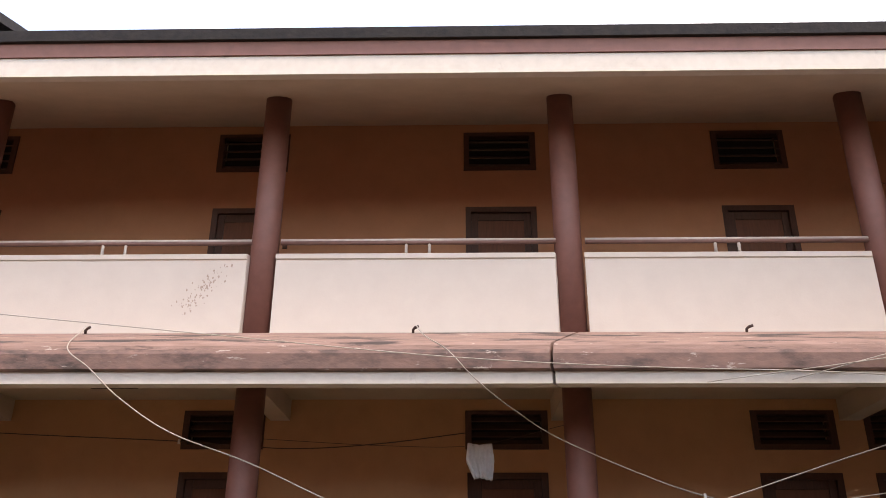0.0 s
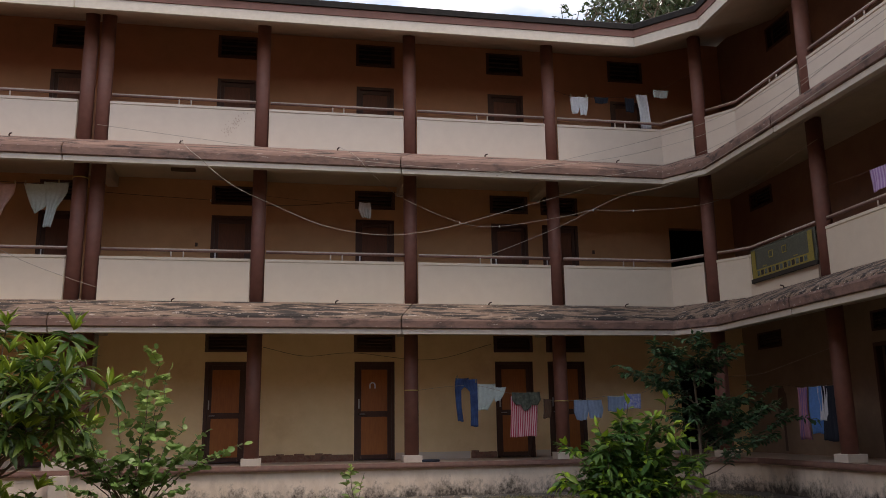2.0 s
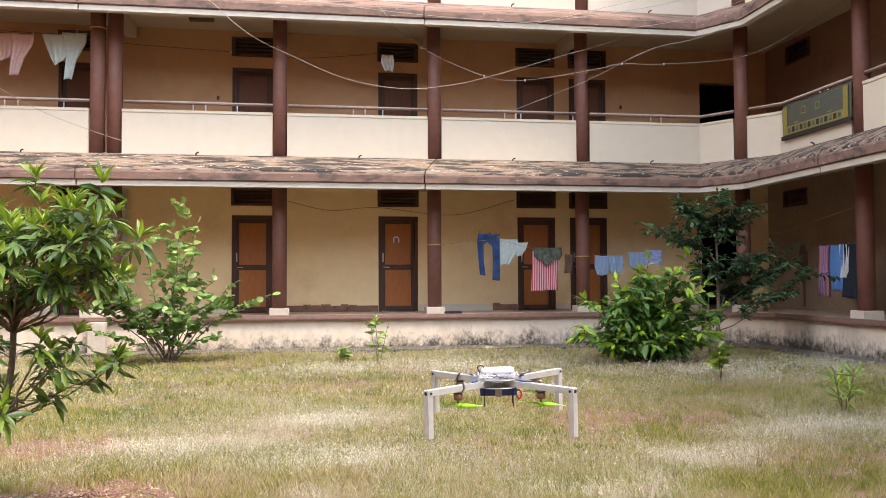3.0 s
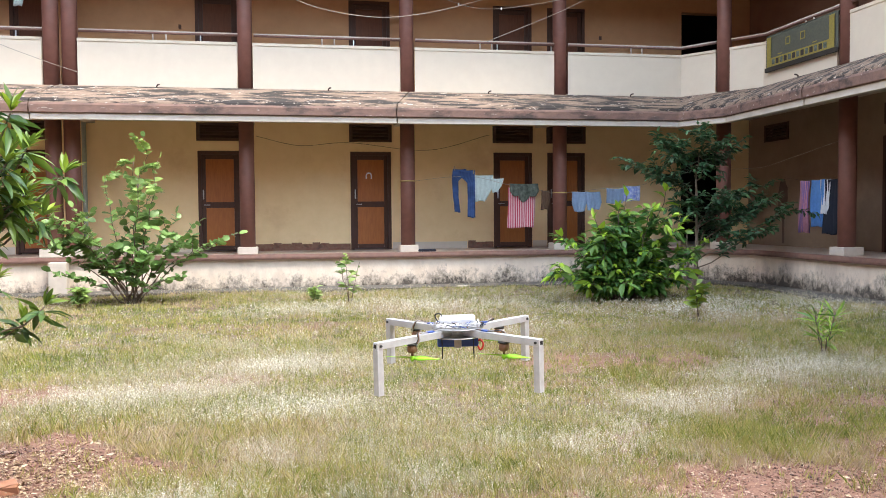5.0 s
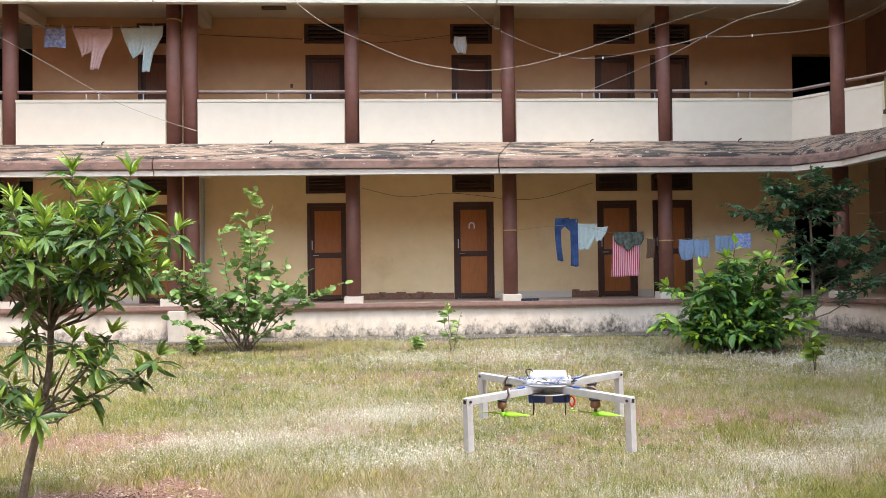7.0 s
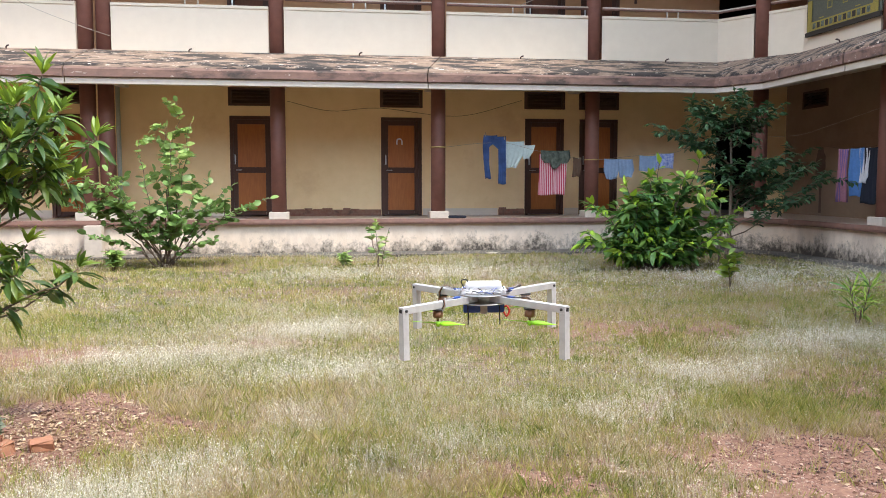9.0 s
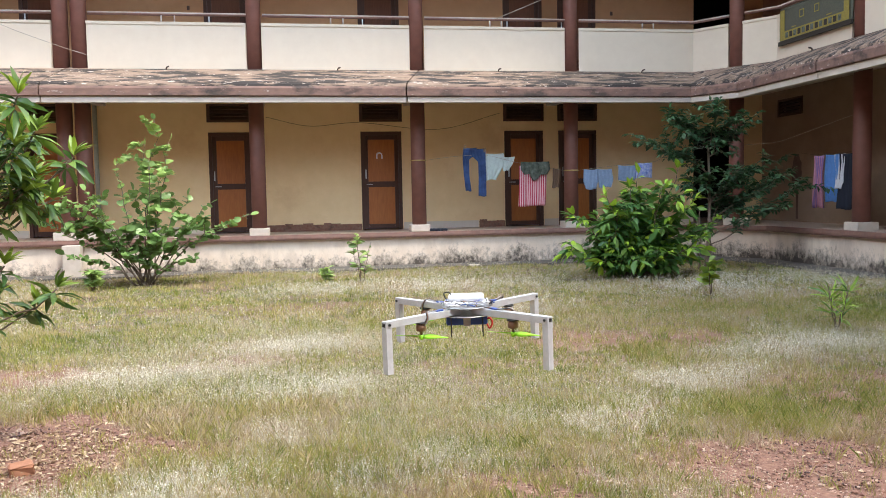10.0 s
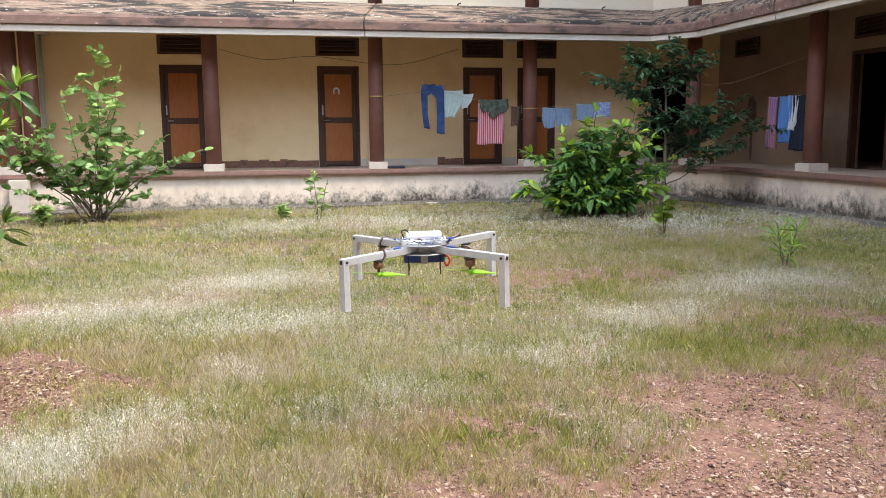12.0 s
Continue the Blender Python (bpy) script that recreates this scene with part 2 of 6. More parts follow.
def part(name, bm, mat, parent=None, label=""):
    """Links a bmesh, built in its parent's own coordinates, as one mesh object."""
    ob = new(name, mesh_of(name, bm, mat))
    if parent:
        ob.parent = parent
    if label:
        ob["label"] = label
    return ob


def box(bm, x0, x1, y0, y1, z0, z1, bev=0.0):
    r = bmesh.ops.create_cube(bm, size=1.0, matrix=Matrix.LocRotScale(((x0 + x1) / 2, (y0 + y1) / 2, (z0 + z1) / 2), None, (x1 - x0, y1 - y0, z1 - z0)))
    if bev:
        es = list({e for v in r["verts"] for e in v.link_edges})
        bmesh.ops.bevel(bm, geom=es, offset=bev, segments=2, profile=0.6, affect="EDGES")
    return bm


def B(x0, x1, y0, y1, z0, z1, bev=0.0):
    return box(bmesh.new(), x0, x1, y0, y1, z0, z1, bev)


def tube(bm, pts, radii, sides=8):
    """A tapered tube along points."""
    pts = [Vector(p) for p in pts]
    rings = []
    side = None
    for i, p in enumerate(pts):
        d = (pts[min(i + 1, len(pts) - 1)] - pts[max(i - 1, 0)]).normalized()
        side = d.orthogonal().normalized() if side is None else (side - d * side.dot(d)).normalized()
        up = d.cross(side)
        r = radii[i] if isinstance(radii, (list, tuple)) else radii
        rings.append([bm.verts.new(p + (side * math.cos(a) + up * math.sin(a)) * r) for a in (2 * math.pi * k / sides for k in range(sides))])
    for a, b in zip(rings, rings[1:]):
        for k in range(sides):
            f = bm.faces.new((a[k], a[(k + 1) % sides], b[(k + 1) % sides], b[k]))
            f.smooth = True
    bm.faces.new(rings[0][::-1])
    bm.faces.new(rings[-1])
    return bm


def lathe(bm, at, profile, sides=20):
    """Turned solid about z: profile of (radius, height)."""
    rings = [[bm.verts.new((at[0] + r * math.cos(2 * math.pi * k / sides), at[1] + r * math.sin(2 * math.pi * k / sides), at[2] + z)) for k in range(sides)] for r, z in profile]
    for a, b in zip(rings, rings[1:]):
        for k in range(sides):
            f = bm.faces.new((a[k], a[(k + 1) % sides], b[(k + 1) % sides], b[k]))
            f.smooth = True
    bm.faces.new(rings[0][::-1])
    bm.faces.new(rings[-1])
    return bm


def raw_mesh(name, verts, faces, mat, parent=None, smooth=False):
    me = bpy.data.meshes.new(name)
    me.from_pydata(verts, [], faces)
    me.materials.append(mat)
    if smooth:
        me.polygons.foreach_set("use_smooth", [True] * len(me.polygons))
    me.update()
    ob = new(name, me)
    if parent:
        ob.parent = parent
    return ob


# ---------------------------------------------------------------- plan
FLOORS = (0.70, 3.92, 7.15)
EDGE_Z = (None, 3.16, 6.40)          # underside of the white drip edge below each upper storey
WALL_Y, WALL_X = 18.0, 10.55
# line of the parapets' front faces: north side, chamfered corner, east wing
BASE = [Vector((-16, 16.5)), Vector((8.1, 16.5)), Vector((9.1, 15.0)), Vector((9.1, -9.0))]
ROOF_BASE = [Vector((-16, 16.5)), Vector((7.55, 16.5)), Vector((9.1, 14.9)), Vector((9.1, -9.0))]


def offset_line(base, d):
    """The plan line moved d metres into the courtyard, with mitred corners."""
    nor = []
    for a, b in zip(base, base[1:]):
        t = (b - a).normalized()
        nor.append(Vector((t.y, -t.x)))
    out = [base[0] + nor[0] * d]
    for i in range(1, len(base) - 1):
        m = (nor[i - 1] + nor[i]).normalized()
        out.append(base[i] + m * (d / m.dot(nor[i])))
    out.append(base[-1] + nor[-1] * d)
    return out


def cut_line(line, s0, s1):
    """The stretch of a polyline between two stations; a station is (segment, fraction)."""
    def at(s):
        i = min(int(s), len(line) - 2)
        return line[i].lerp(line[i + 1], s - i)
    pts = [at(s0)]
    pts += [line[i] for i in range(1, len(line) - 1) if s0 < i < s1]
    return pts + [at(s1)]


def sweep(base, profile, s0, s1, fine=0.0):
    """A solid: a closed profile of (offset, z) carried along the plan line."""
    bm = bmesh.new()
    lines = [cut_line(offset_line(base, d), s0, s1) for d, z in profile]
    if fine:
        ref = [max(1, int((b - a).length / fine)) for a, b in zip(lines[0], lines[0][1:])]
        lines = [[q for q in [l[0]] + [l[i].lerp(l[i + 1], (j + 1) / k) for i, k in enumerate(ref) for j in range(k)]] for l in lines]
    rows = [[bm.verts.new((p.x, p.y, z)) for p in line] for line, (d, z) in zip(lines, profile)]
    n = len(rows)
    for i in range(n):
        a, b = rows[i], rows[(i + 1) % n]
        for j in range(len(a) - 1):
            bm.faces.new((a[j], a[j + 1], b[j + 1], b[j]))
    bm.faces.new([r[0] for r in rows])
    bm.faces.new([r[-1] for r in rows][::-1])
    bmesh.ops.recalc_face_normals(bm, faces=bm.faces)
    return bm


def station_x(x):
    return (x + 16) / (8.1 + 16)


def station_y(y):
    return 2 + (15.0 - y) / (15.0 + 9.0)


JOINTS = [0.0, station_x(-4.24), station_x(2.33), station_y(12.5), station_y(3.0), 3.0]
GAP = 0.0006


# ---------------------------------------------------------------- ground
SOIL = [(-0.6, 7.3, 1.1, 0.25, 0.5), (1.9, 6.6, 1.1, 0.3, 0.35), (3.9, 5.5, 1.0, 0.35, 0.62), (4.6, 5.2, 0.5, 0.22, 0.9), (-0.3, 11.0, 1.6, 0.4, 0.35), (-1.75, 4.85, 1.15, 0.9, 1.0), (3.6, 2.2, 3.5, 2.5, 1.0), (3.0, 7.6, 1.2, 0.75, 0.62), (-2.6, 7.0, 1.3, 0.55, 0.7)]


def soil_at(x, y):
    """How bare the ground is, 0 to 1."""
    best = np.zeros_like(x)
    for cx, cy, rx, ry, k in SOIL:
        wob = 0.14 * np.sin(x * 4.1 + cy + np.sin(y * 3)) + 0.12 * np.sin(y * 5.7 + cx * 2) + 0.09 * np.sin(x * 13 + y * 11) + 0.06 * np.sin(x * 29 - y * 23)
        d = np.sqrt(((x - cx) / rx) ** 2 + ((y - cy) / ry) ** 2) + wob
        best = np.maximum(best, k * np.clip((1.15 - d) / 0.55, 0, 1))
    return best


def ground_z(x, y):
    """Gentle unevenness of the courtyard, with a low mound of dug earth round the young tree."""
    return 0.02 * np.sin(x * 1.3 + 0.4) * np.sin(y * 1.1) + 0.008 * np.sin(x * 4.1 + y * 2.2) + 0.05 * np.exp(-((x + 1.9) ** 2 / 0.6 + (y - 4.9) ** 2 / 0.4))


def build_ground():
    xs = np.concatenate([[-900, -300, -100, -40], np.arange(-16, 14.01, 0.12), [40, 100, 300, 900]])
    ys = np.concatenate([[-900, -300, -100, -30], np.arange(-4, 17.01, 0.12), [40, 100, 300, 900]])
    X, Y = np.meshgrid(xs, ys)
    rng = np.random.default_rng(3)
    Z = ground_z(X, Y) + rng.normal(0, 0.003, X.shape)
    Z = np.where((X < -15) | (X > 13.9) | (Y < -3.9) | (Y > 16.8), 0, Z)
    verts = np.stack([X, Y, Z], -1).reshape(-1, 3)
    nx = len(xs)
    i = (np.arange(len(ys) - 1)[:, None] * nx + np.arange(nx - 1)[None]).ravel()
    faces = np.stack([i, i + 1, i + nx + 1, i + nx], -1)
    # earth under the grass is darkened, painting in the shade between tufts
    m = material("grassy_red_earth", (0.135, 0.11, 0.055), (0.085, 0.08, 0.03), 4.0, 0.95, 0.6, 40, third=(0.14, 0.09, 0.06), third_scale=0.9, third_at=0.48)
    n, l = m.node_tree.nodes, m.node_tree.links
    at = n.new("ShaderNodeAttribute")
    at.attribute_name = "bare"
    nz, rp, add = n.new("ShaderNodeTexNoise"), n.new("ShaderNodeValToRGB"), n.new("ShaderNodeMath")
    geo = n.new("ShaderNodeNewGeometry")
    l.new(geo.outputs["Position"], nz.inputs["Vector"])
    nz.inputs["Scale"].default_value, nz.inputs["Detail"].default_value, nz.inputs["Roughness"].default_value = 22, 8, 0.7
    e = rp.color_ramp.elements
    e[0].position, e[1].position = 0.3, 0.7
    e[0].color, e[1].color = (0.10, 0.048, 0.032, 1), (0.27, 0.145, 0.098, 1)
    l.new(nz.outputs["Fac"], rp.inputs["Fac"])
    mx = n.new("ShaderNodeMix")
    mx.data_type = "RGBA"
    b = n["Principled BSDF"]
    l.new(b.inputs["Base Color"].links[0].from_socket, mx.inputs["A"])
    l.new(rp.outputs["Color"], mx.inputs["B"])
    l.new(at.outputs["Fac"], mx.inputs["Factor"])
    l.new(mx.outputs["Result"], b.inputs["Base Color"])
    ob = raw_mesh("ground", verts.tolist(), faces.tolist(), m, smooth=True)
    a = ob.data.attributes.new("bare", "FLOAT", "POINT")
    a.data.foreach_set("value", np.clip(1.4 * soil_at(verts[:, 0], verts[:, 1]), 0, 1).astype(np.float32))
    tagged(ob, "dry grassy courtyard ground with bare red earth patches", "ground", kind="structure")


build_ground()


# ---------------------------------------------------------------- building shell
def wall_with_holes(name, label, mat, along, a0, a1, z0, z1, at, thick, holes):
    """A wall along x (at: y of its face) or along y (at: x of its face), pierced by holes (a0, a1, z0, z1)."""
    bm = bmesh.new()
    cuts = sorted({a0, a1, *[h[0] for h in holes], *[h[1] for h in holes]})
    for c0, c1 in zip(cuts, cuts[1:]):
        hz = sorted((h[2], h[3]) for h in holes if h[0] <= c0 + 1e-6 and h[1] >= c1 - 1e-6)
        z = z0
        for h0, h1 in hz + [(z1, z1)]:
            if h0 > z + 1e-4:
                if along == "x":
                    box(bm, c0, c1, at, at + thick, z, h0)
                else:
                    box(bm, at, at + thick, c0, c1, z, h0)
            z = max(z, h1)
    bmesh.ops.remove_doubles(bm, verts=bm.verts, dist=1e-5)
    ob = part(name, bm, mat)
    tagged(ob, label, "wall", kind="structure")
    return ob


# doors: left edge along the north wall, per storey; all 0.88 wide and 2.1 high
NORTH_DOORS = {0: (-5.52, -1.95, 1.22, 4.39, 5.63), 1: (-5.52, -1.95, 1.22, 4.39, 5.63), 2: (-8.62, -5.52, -1.95, 1.22, 4.39, 7.52)}
EAST_DOORS = {0: (12.45, 8.6, 5.4), 1: (11.0, 7.8, 4.6), 2: (11.0, 7.8, 4.6)}     # y of the near jamb
EAST_VENTS = {0: (16.4, 12.5), 1: (16.2, 11.0), 2: (14.9, 11.0)}
VENT_Z = {0: (3.02, 3.40), 1: (6.28, 6.71), 2: (9.78, 10.33)}
DW, DH = 0.88, 2.11
PASSAGE = (8.85, 10.1)
LEFT_PASSAGE = (-8.9, -7.73)
TOPS = (3.60, 6.84, 10.95)

for s in range(3):
    z0, z1 = FLOORS[s], TOPS[s]
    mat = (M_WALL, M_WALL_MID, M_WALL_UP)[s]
    holes = []
    for x in NORTH_DOORS[s]:
        holes.append((x, x + DW, z0, z0 + DH))
        holes.append((x, x + DW, VENT_Z[s][0], VENT_Z[s][1]))
    if s < 2:
        holes.append((*PASSAGE, z0, z0 + 2.13))
    if s < 2:
        holes.append((*LEFT_PASSAGE, z0, z1 - 0.05))
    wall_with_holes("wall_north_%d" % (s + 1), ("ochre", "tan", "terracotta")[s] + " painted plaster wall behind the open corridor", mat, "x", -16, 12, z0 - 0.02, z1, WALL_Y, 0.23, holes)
    holes = []
    for y in EAST_DOORS[s]:
        holes.append((y, y + 1.0, z0, z0 + DH))
    for y in EAST_VENTS[s]:
        holes.append((y, y + 0.9, VENT_Z[s][0], VENT_Z[s][1]))
    wall_with_holes("wall_east_%d" % (s + 1), "brown plaster wall of the side wing corridor, coloured darker for its shade", M_WING if s == 0 else M_WING_UP, "y", -9, 17.99, z0 - 0.02, z1, WALL_X, 0.23, holes)

# black back walls standing in for the darkness of rooms behind the openings
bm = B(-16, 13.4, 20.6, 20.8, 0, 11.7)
tagged(part("room_back_north", bm, M_DARK), "unseen back wall, painted black for unlit rooms", "wall", kind="structure")
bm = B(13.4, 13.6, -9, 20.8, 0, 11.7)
tagged(part("room_back_east", bm, M_DARK), "unseen back wall of the side wing, painted black for unlit rooms", "wall", kind="structure")

# floor slabs, with the ceilings below them
def plan_sheet(name, label, cat, mat, z0, z1, d):
    """A flat sheet from the plan line (moved by d) to behind both walls."""
    line = offset_line(BASE, d)
    bm = bmesh.new()
    ring = [(p.x, p.y) for p in line] + [(13.4, -9.0), (13.4, 20.6), (-16, 20.6)]
    lo = [bm.verts.new((x, y, z0)) for x, y in ring]
    hi = [bm.verts.new((x, y, z1)) for x, y in ring]
    bm.faces.new(lo[::-1])
    bm.faces.new(hi)
    for i in range(len(ring)):
        j = (i + 1) % len(ring)
        bm.faces.new((lo[i], lo[j], hi[j], hi[i]))
    bmesh.ops.recalc_face_normals(bm, faces=bm.faces)
    tagged(part(name, bm, mat), label, cat, kind="structure")


plan_sheet("floor", "worn cement corridor floor on a raised plinth", "floor", M_FLOOR, 0.60, 0.70, 0.15)
plan_sheet("floor_2", "cement corridor floor of the first storey", "floor", M_FLOOR, 3.72, 3.92, -0.06)
plan_sheet("floor_3", "cement corridor floor of the top storey", "floor", M_FLOOR, 6.96, 7.15, -0.06)
plan_sheet("ceiling", "dull plaster ceiling of the ground corridor", "ceiling", M_CEIL, 3.60, 3.71, -0.05)
plan_sheet("ceiling_2", "dull plaster ceiling of the first storey corridor", "ceiling", M_CEIL, 6.84, 6.95, -0.05)

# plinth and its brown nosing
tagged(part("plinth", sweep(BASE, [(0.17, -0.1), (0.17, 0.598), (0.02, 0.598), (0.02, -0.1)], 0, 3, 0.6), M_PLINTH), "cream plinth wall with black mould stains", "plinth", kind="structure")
tagged(part("trim_floor_edge", sweep(BASE, [(0.155, 0.60), (0.24, 0.60), (0.25, 0.64), (0.24, 0.703), (0.155, 0.703)], 0, 3), M_NOSING), "red-brown cement edge of the corridor floor", "trim", kind="structure")

tagged(part("drain_apron", sweep(BASE, [(0.172, -0.05), (0.172, 0.06), (0.62, 0.035), (0.62, -0.05)], 0, 3, 0.6), material("damp_dark_cement", (0.13, 0.115, 0.10), (0.08, 0.075, 0.065), 6, 0.9, 0.4, 30, third=(0.24, 0.20, 0.16), third_scale=3, third_at=0.55)), "damp dark cement apron along the plinth", "drain", kind="structure")

# sloping sunshade ledges with their white drip edges, cut by movement joints
for s in (1, 2):
    z = EDGE_Z[s]
    for a, b in zip(JOINTS, JOINTS[1:]):
        ledge = sweep(BASE, [(0.985, z + 0.29), (0.975, z + 0.33), (0.93, z + 0.37), (0.12, z + 0.715), (-0.02, z + 0.72), (-0.02, z + 0.46), (0.80, z + 0.22)], a + GAP, b - GAP)
        ob = part("ledge", ledge, M_LEDGE if s == 1 else M_LEDGE_UP)
        tagged(ob, "weathered red-brown sloping concrete ledge with black mould", "ledge", group="ledge segments", kind="structure")
        part("front_band", sweep(BASE, [(0.985, z + 0.105), (1.005, z + 0.12), (1.01, z + 0.25), (0.99, z + 0.288), (0.82, z + 0.288), (0.82, z + 0.105)], a + GAP, b - GAP), M_BAND, ob, "stained red-brown front band, coloured darker to shade the front face")
        drip = sweep(BASE, [(0.96, z), (0.96, z + 0.103), (0.82, z + 0.103), (0.82, z)], a + GAP, b - GAP)
        part("drip_edge", drip, M_WHITE, ob, "white painted drip edge")

# soffits from ledge to ceiling
for s, zc in ((1, 3.60), (2, 6.84)):
    z = EDGE_Z[s]
    tagged(part("ceiling_soffit_%d" % s, sweep(BASE, [(0.815, z + 0.01), (0.815, z + 0.19), (-0.04, z + 0.455), (-0.04, z + 0.43)], 0, 3), M_CEIL), "sloping plaster soffit under the ledge", "ceiling", kind="structure")

# sloping roof: soffit, white edge, brown fascia, black top edge
RZ, RS = 9.53, 0.37
def rz(d):
    return RZ + RS * (0.96 - d)


ROOF_JOINTS = [0.0, (-4.3 + 16) / (7.55 + 16), 3.0]
tagged(part("ceiling_roof", sweep(ROOF_BASE, [(0.94, rz(0.94) + 0.02), (0.94, rz(0.94) + 0.2), (-5.0, rz(-5.0) + 0.2), (-5.0, rz(-5.0) + 0.02)], 0, 3), M_CEIL), "sloping underside of the roof over the top corridor", "ceiling", kind="structure")
for a, b in zip(ROOF_JOINTS, ROOF_JOINTS[1:]):
    ob = part("roof_edge", sweep(ROOF_BASE, [(0.98, RZ + 0.222), (1.00, RZ + 0.37), (0.90, RZ + 0.37), (0.90, RZ + 0.222)], a + GAP, b - GAP), M_BROWN)
    tagged(ob, "brown roof fascia above a white drip edge", "roof", kind="structure")
    part("drip_edge", sweep(ROOF_BASE, [(0.96, RZ), (0.96, RZ + 0.22), (0.84, RZ + 0.22), (0.84, RZ + 0.02)], a + GAP, b - GAP), M_WHITE, ob, "white painted drip edge")
    part("roof_sheet", sweep(ROOF_BASE, [(1.04, RZ + 0.375), (1.06, RZ + 0.49), (0.98, RZ + 0.54), (-5.0, RZ + 2.95), (-5.0, RZ + 2.45), (0.88, RZ + 0.375)], a + GAP, b - GAP), M_ROOF, ob, "blackened roof covering")

# raised fire wall between two roofs, with an overhanging cap
fw = empty("roof_fire_wall", (-4.45, 15.5, 10.0))
tagged(fw, "stained concrete fire wall with overhanging cap across the roof", "roof wall", kind="structure")
bm = bmesh.new()
prof = [(0.0, -0.1), (0.0, 0.42), (6.0, 2.4), (6.0, 1.7)]
for x0, x1, nm, pr, mt in ((-0.16, 0.16, "body", prof, M_ROOF), (-0.46, 0.42, "cap", [(-0.25, 0.42), (-0.25, 0.54), (6.0, 2.62), (6.0, 2.5)], M_ROOF)):
    bm = bmesh.new()
    a = [bm.verts.new((x0, y, z)) for y, z in pr]
    b = [bm.verts.new((x1, y, z)) for y, z in pr]
    bm.faces.new(a)
    bm.faces.new(b[::-1])
    for i in range(4):
        bm.faces.new((a[i], b[i], b[(i + 1) % 4], a[(i + 1) % 4]))
    bmesh.ops.recalc_face_normals(bm, faces=bm.faces)
    part(nm, bm, mt, fw)

# pillars
PILLARS = [(-10.75, 16.6), (-7.55, 16.6), (-4.39, 16.6), (-4.06, 16.6), (-0.88, 16.6), (2.27, 16.6), (5.46, 16.6), (8.66, 15.72), (9.2, 12.6), (9.2, 9.4), (9.2, 6.2), (9.2, 3.0), (9.2, -0.2)]


def pillar(x, y, s):
    z0 = FLOORS[s]
    if s == 0:
        lo, hi, r = z0, 3.6, 0.145
    elif s == 1:
        lo, hi, r = z0 - 0.05, 6.84, 0.142
    else:
        lo, hi, r = z0 - 0.05, 9.93, 0.142
    e = empty("pillar", (x, y, lo))
    part("shaft", lathe(bmesh.new(), (0, 0, 0), [(r, 0), (r, (hi - lo) * 0.5), (r, hi - lo)], 28), M_BROWN, e)
    if s == 0:
        w = 0.19
        part("base", B(-w, w, -w, w, 0.001, 0.14, 0.012), M_WHITE, e, "white plastered base block")
    tagged(e, "round red-brown painted concrete pillar" + (" on a white base block" if s == 0 else " rising through the parapet"), "pillar", group="corridor pillars")


for x, y in PILLARS:
    for s in range(3):
        pillar(x, y, s)

# beams from pillars to the wall
for s, zc in ((0, 3.60), (1, 6.84)):
    for x in (-7.55, -4.06, -0.88, 2.27, 5.46):
        ob = part("beam", B(x - 0.11, x + 0.11, 16.62, 17.998, zc - 0.24, zc + 0.02), M_CEIL)
        tagged(ob, "plastered ceiling beam between pillar and wall", "beam", kind="structure")

# parapets with rails, bay by bay
def parapet(s, s0, s1, name="parapet"):
    z = FLOORS[s]
    top = 4.77 if s == 1 else 8.00
    ob = part(name, sweep(BASE, [(0.0, z - 0.05), (0.0, top - 0.075), (-0.008, top - 0.07), (-0.008, top - 0.06), (0.012, top - 0.055), (0.012, top - 0.006), (0.006, top), (-0.13, top), (-0.13, z - 0.05)], s0, s1), M_CREAM_LOW if s == 1 else M_CREAM)
    tagged(ob, "cream painted parapet with a thin shadow groove", "parapet", group="parapets", kind="structure")


def railing(s, s0, s1, mids):
    top = 4.77 if s == 1 else 8.00
    line = cut_line(offset_line(BASE, -0.06), s0, s1)
    e = empty("railing", (line[0].x, line[0].y, top))
    o = Vector((line[0].x, line[0].y, top))
    pts = [Vector((p.x, p.y, top + 0.145)) - o for p in line]
    part("rail", tube(bmesh.new(), pts, 0.023, 8), M_RAIL, e)
    part("rail_top", tube(bmesh.new(), [p + Vector((0, 0, 0.028)) for p in pts], 0.018, 8), M_RAILW, e, "paler upper rail")
    for m in mids:
        for k in (-0.12, 0.12):
            p = cut_line(offset_line(BASE, -0.06), m, min(m + 0.01, 3))
            d = (p[1] - p[0]).normalized()
            q = Vector((p[0].x + d.x * k, p[0].y + d.y * k, top)) - o
            part("post", tube(bmesh.new(), [q - Vector((0, 0, 0.03)), q + Vector((0, 0, 0.13))], 0.016, 6), M_RAILW, e)
    tagged(e, "low pipe railing on short posts along the parapet", "railing", group="railings")


BAYS = [(-10.6, -7.7), (-7.41, -4.54), (-3.91, -1.03), (-0.73, 2.12), (2.42, 5.31)]
for s in (1, 2):
    for a, b in BAYS:
        parapet(s, station_x(a), station_x(b))
        railing(s, station_x(a), station_x(b), [station_x((a + b) / 2)])
    parapet(s, station_x(5.61), 1.44)
    railing(s, station_x(5.61), 1.44, [station_x(7.1)])
    parapet(s, 1.60, station_y(12.76))
    railing(s, 1.60, station_y(12.76), [station_y(13.6)])
    for a, b in ((12.44, 9.56), (9.24, 6.36), (6.04, 3.16), (2.84, -0.04)):
        parapet(s, station_y(a), station_y(b))
        railing(s, station_y(a), station_y(b), [station_y((a + b) / 2)])


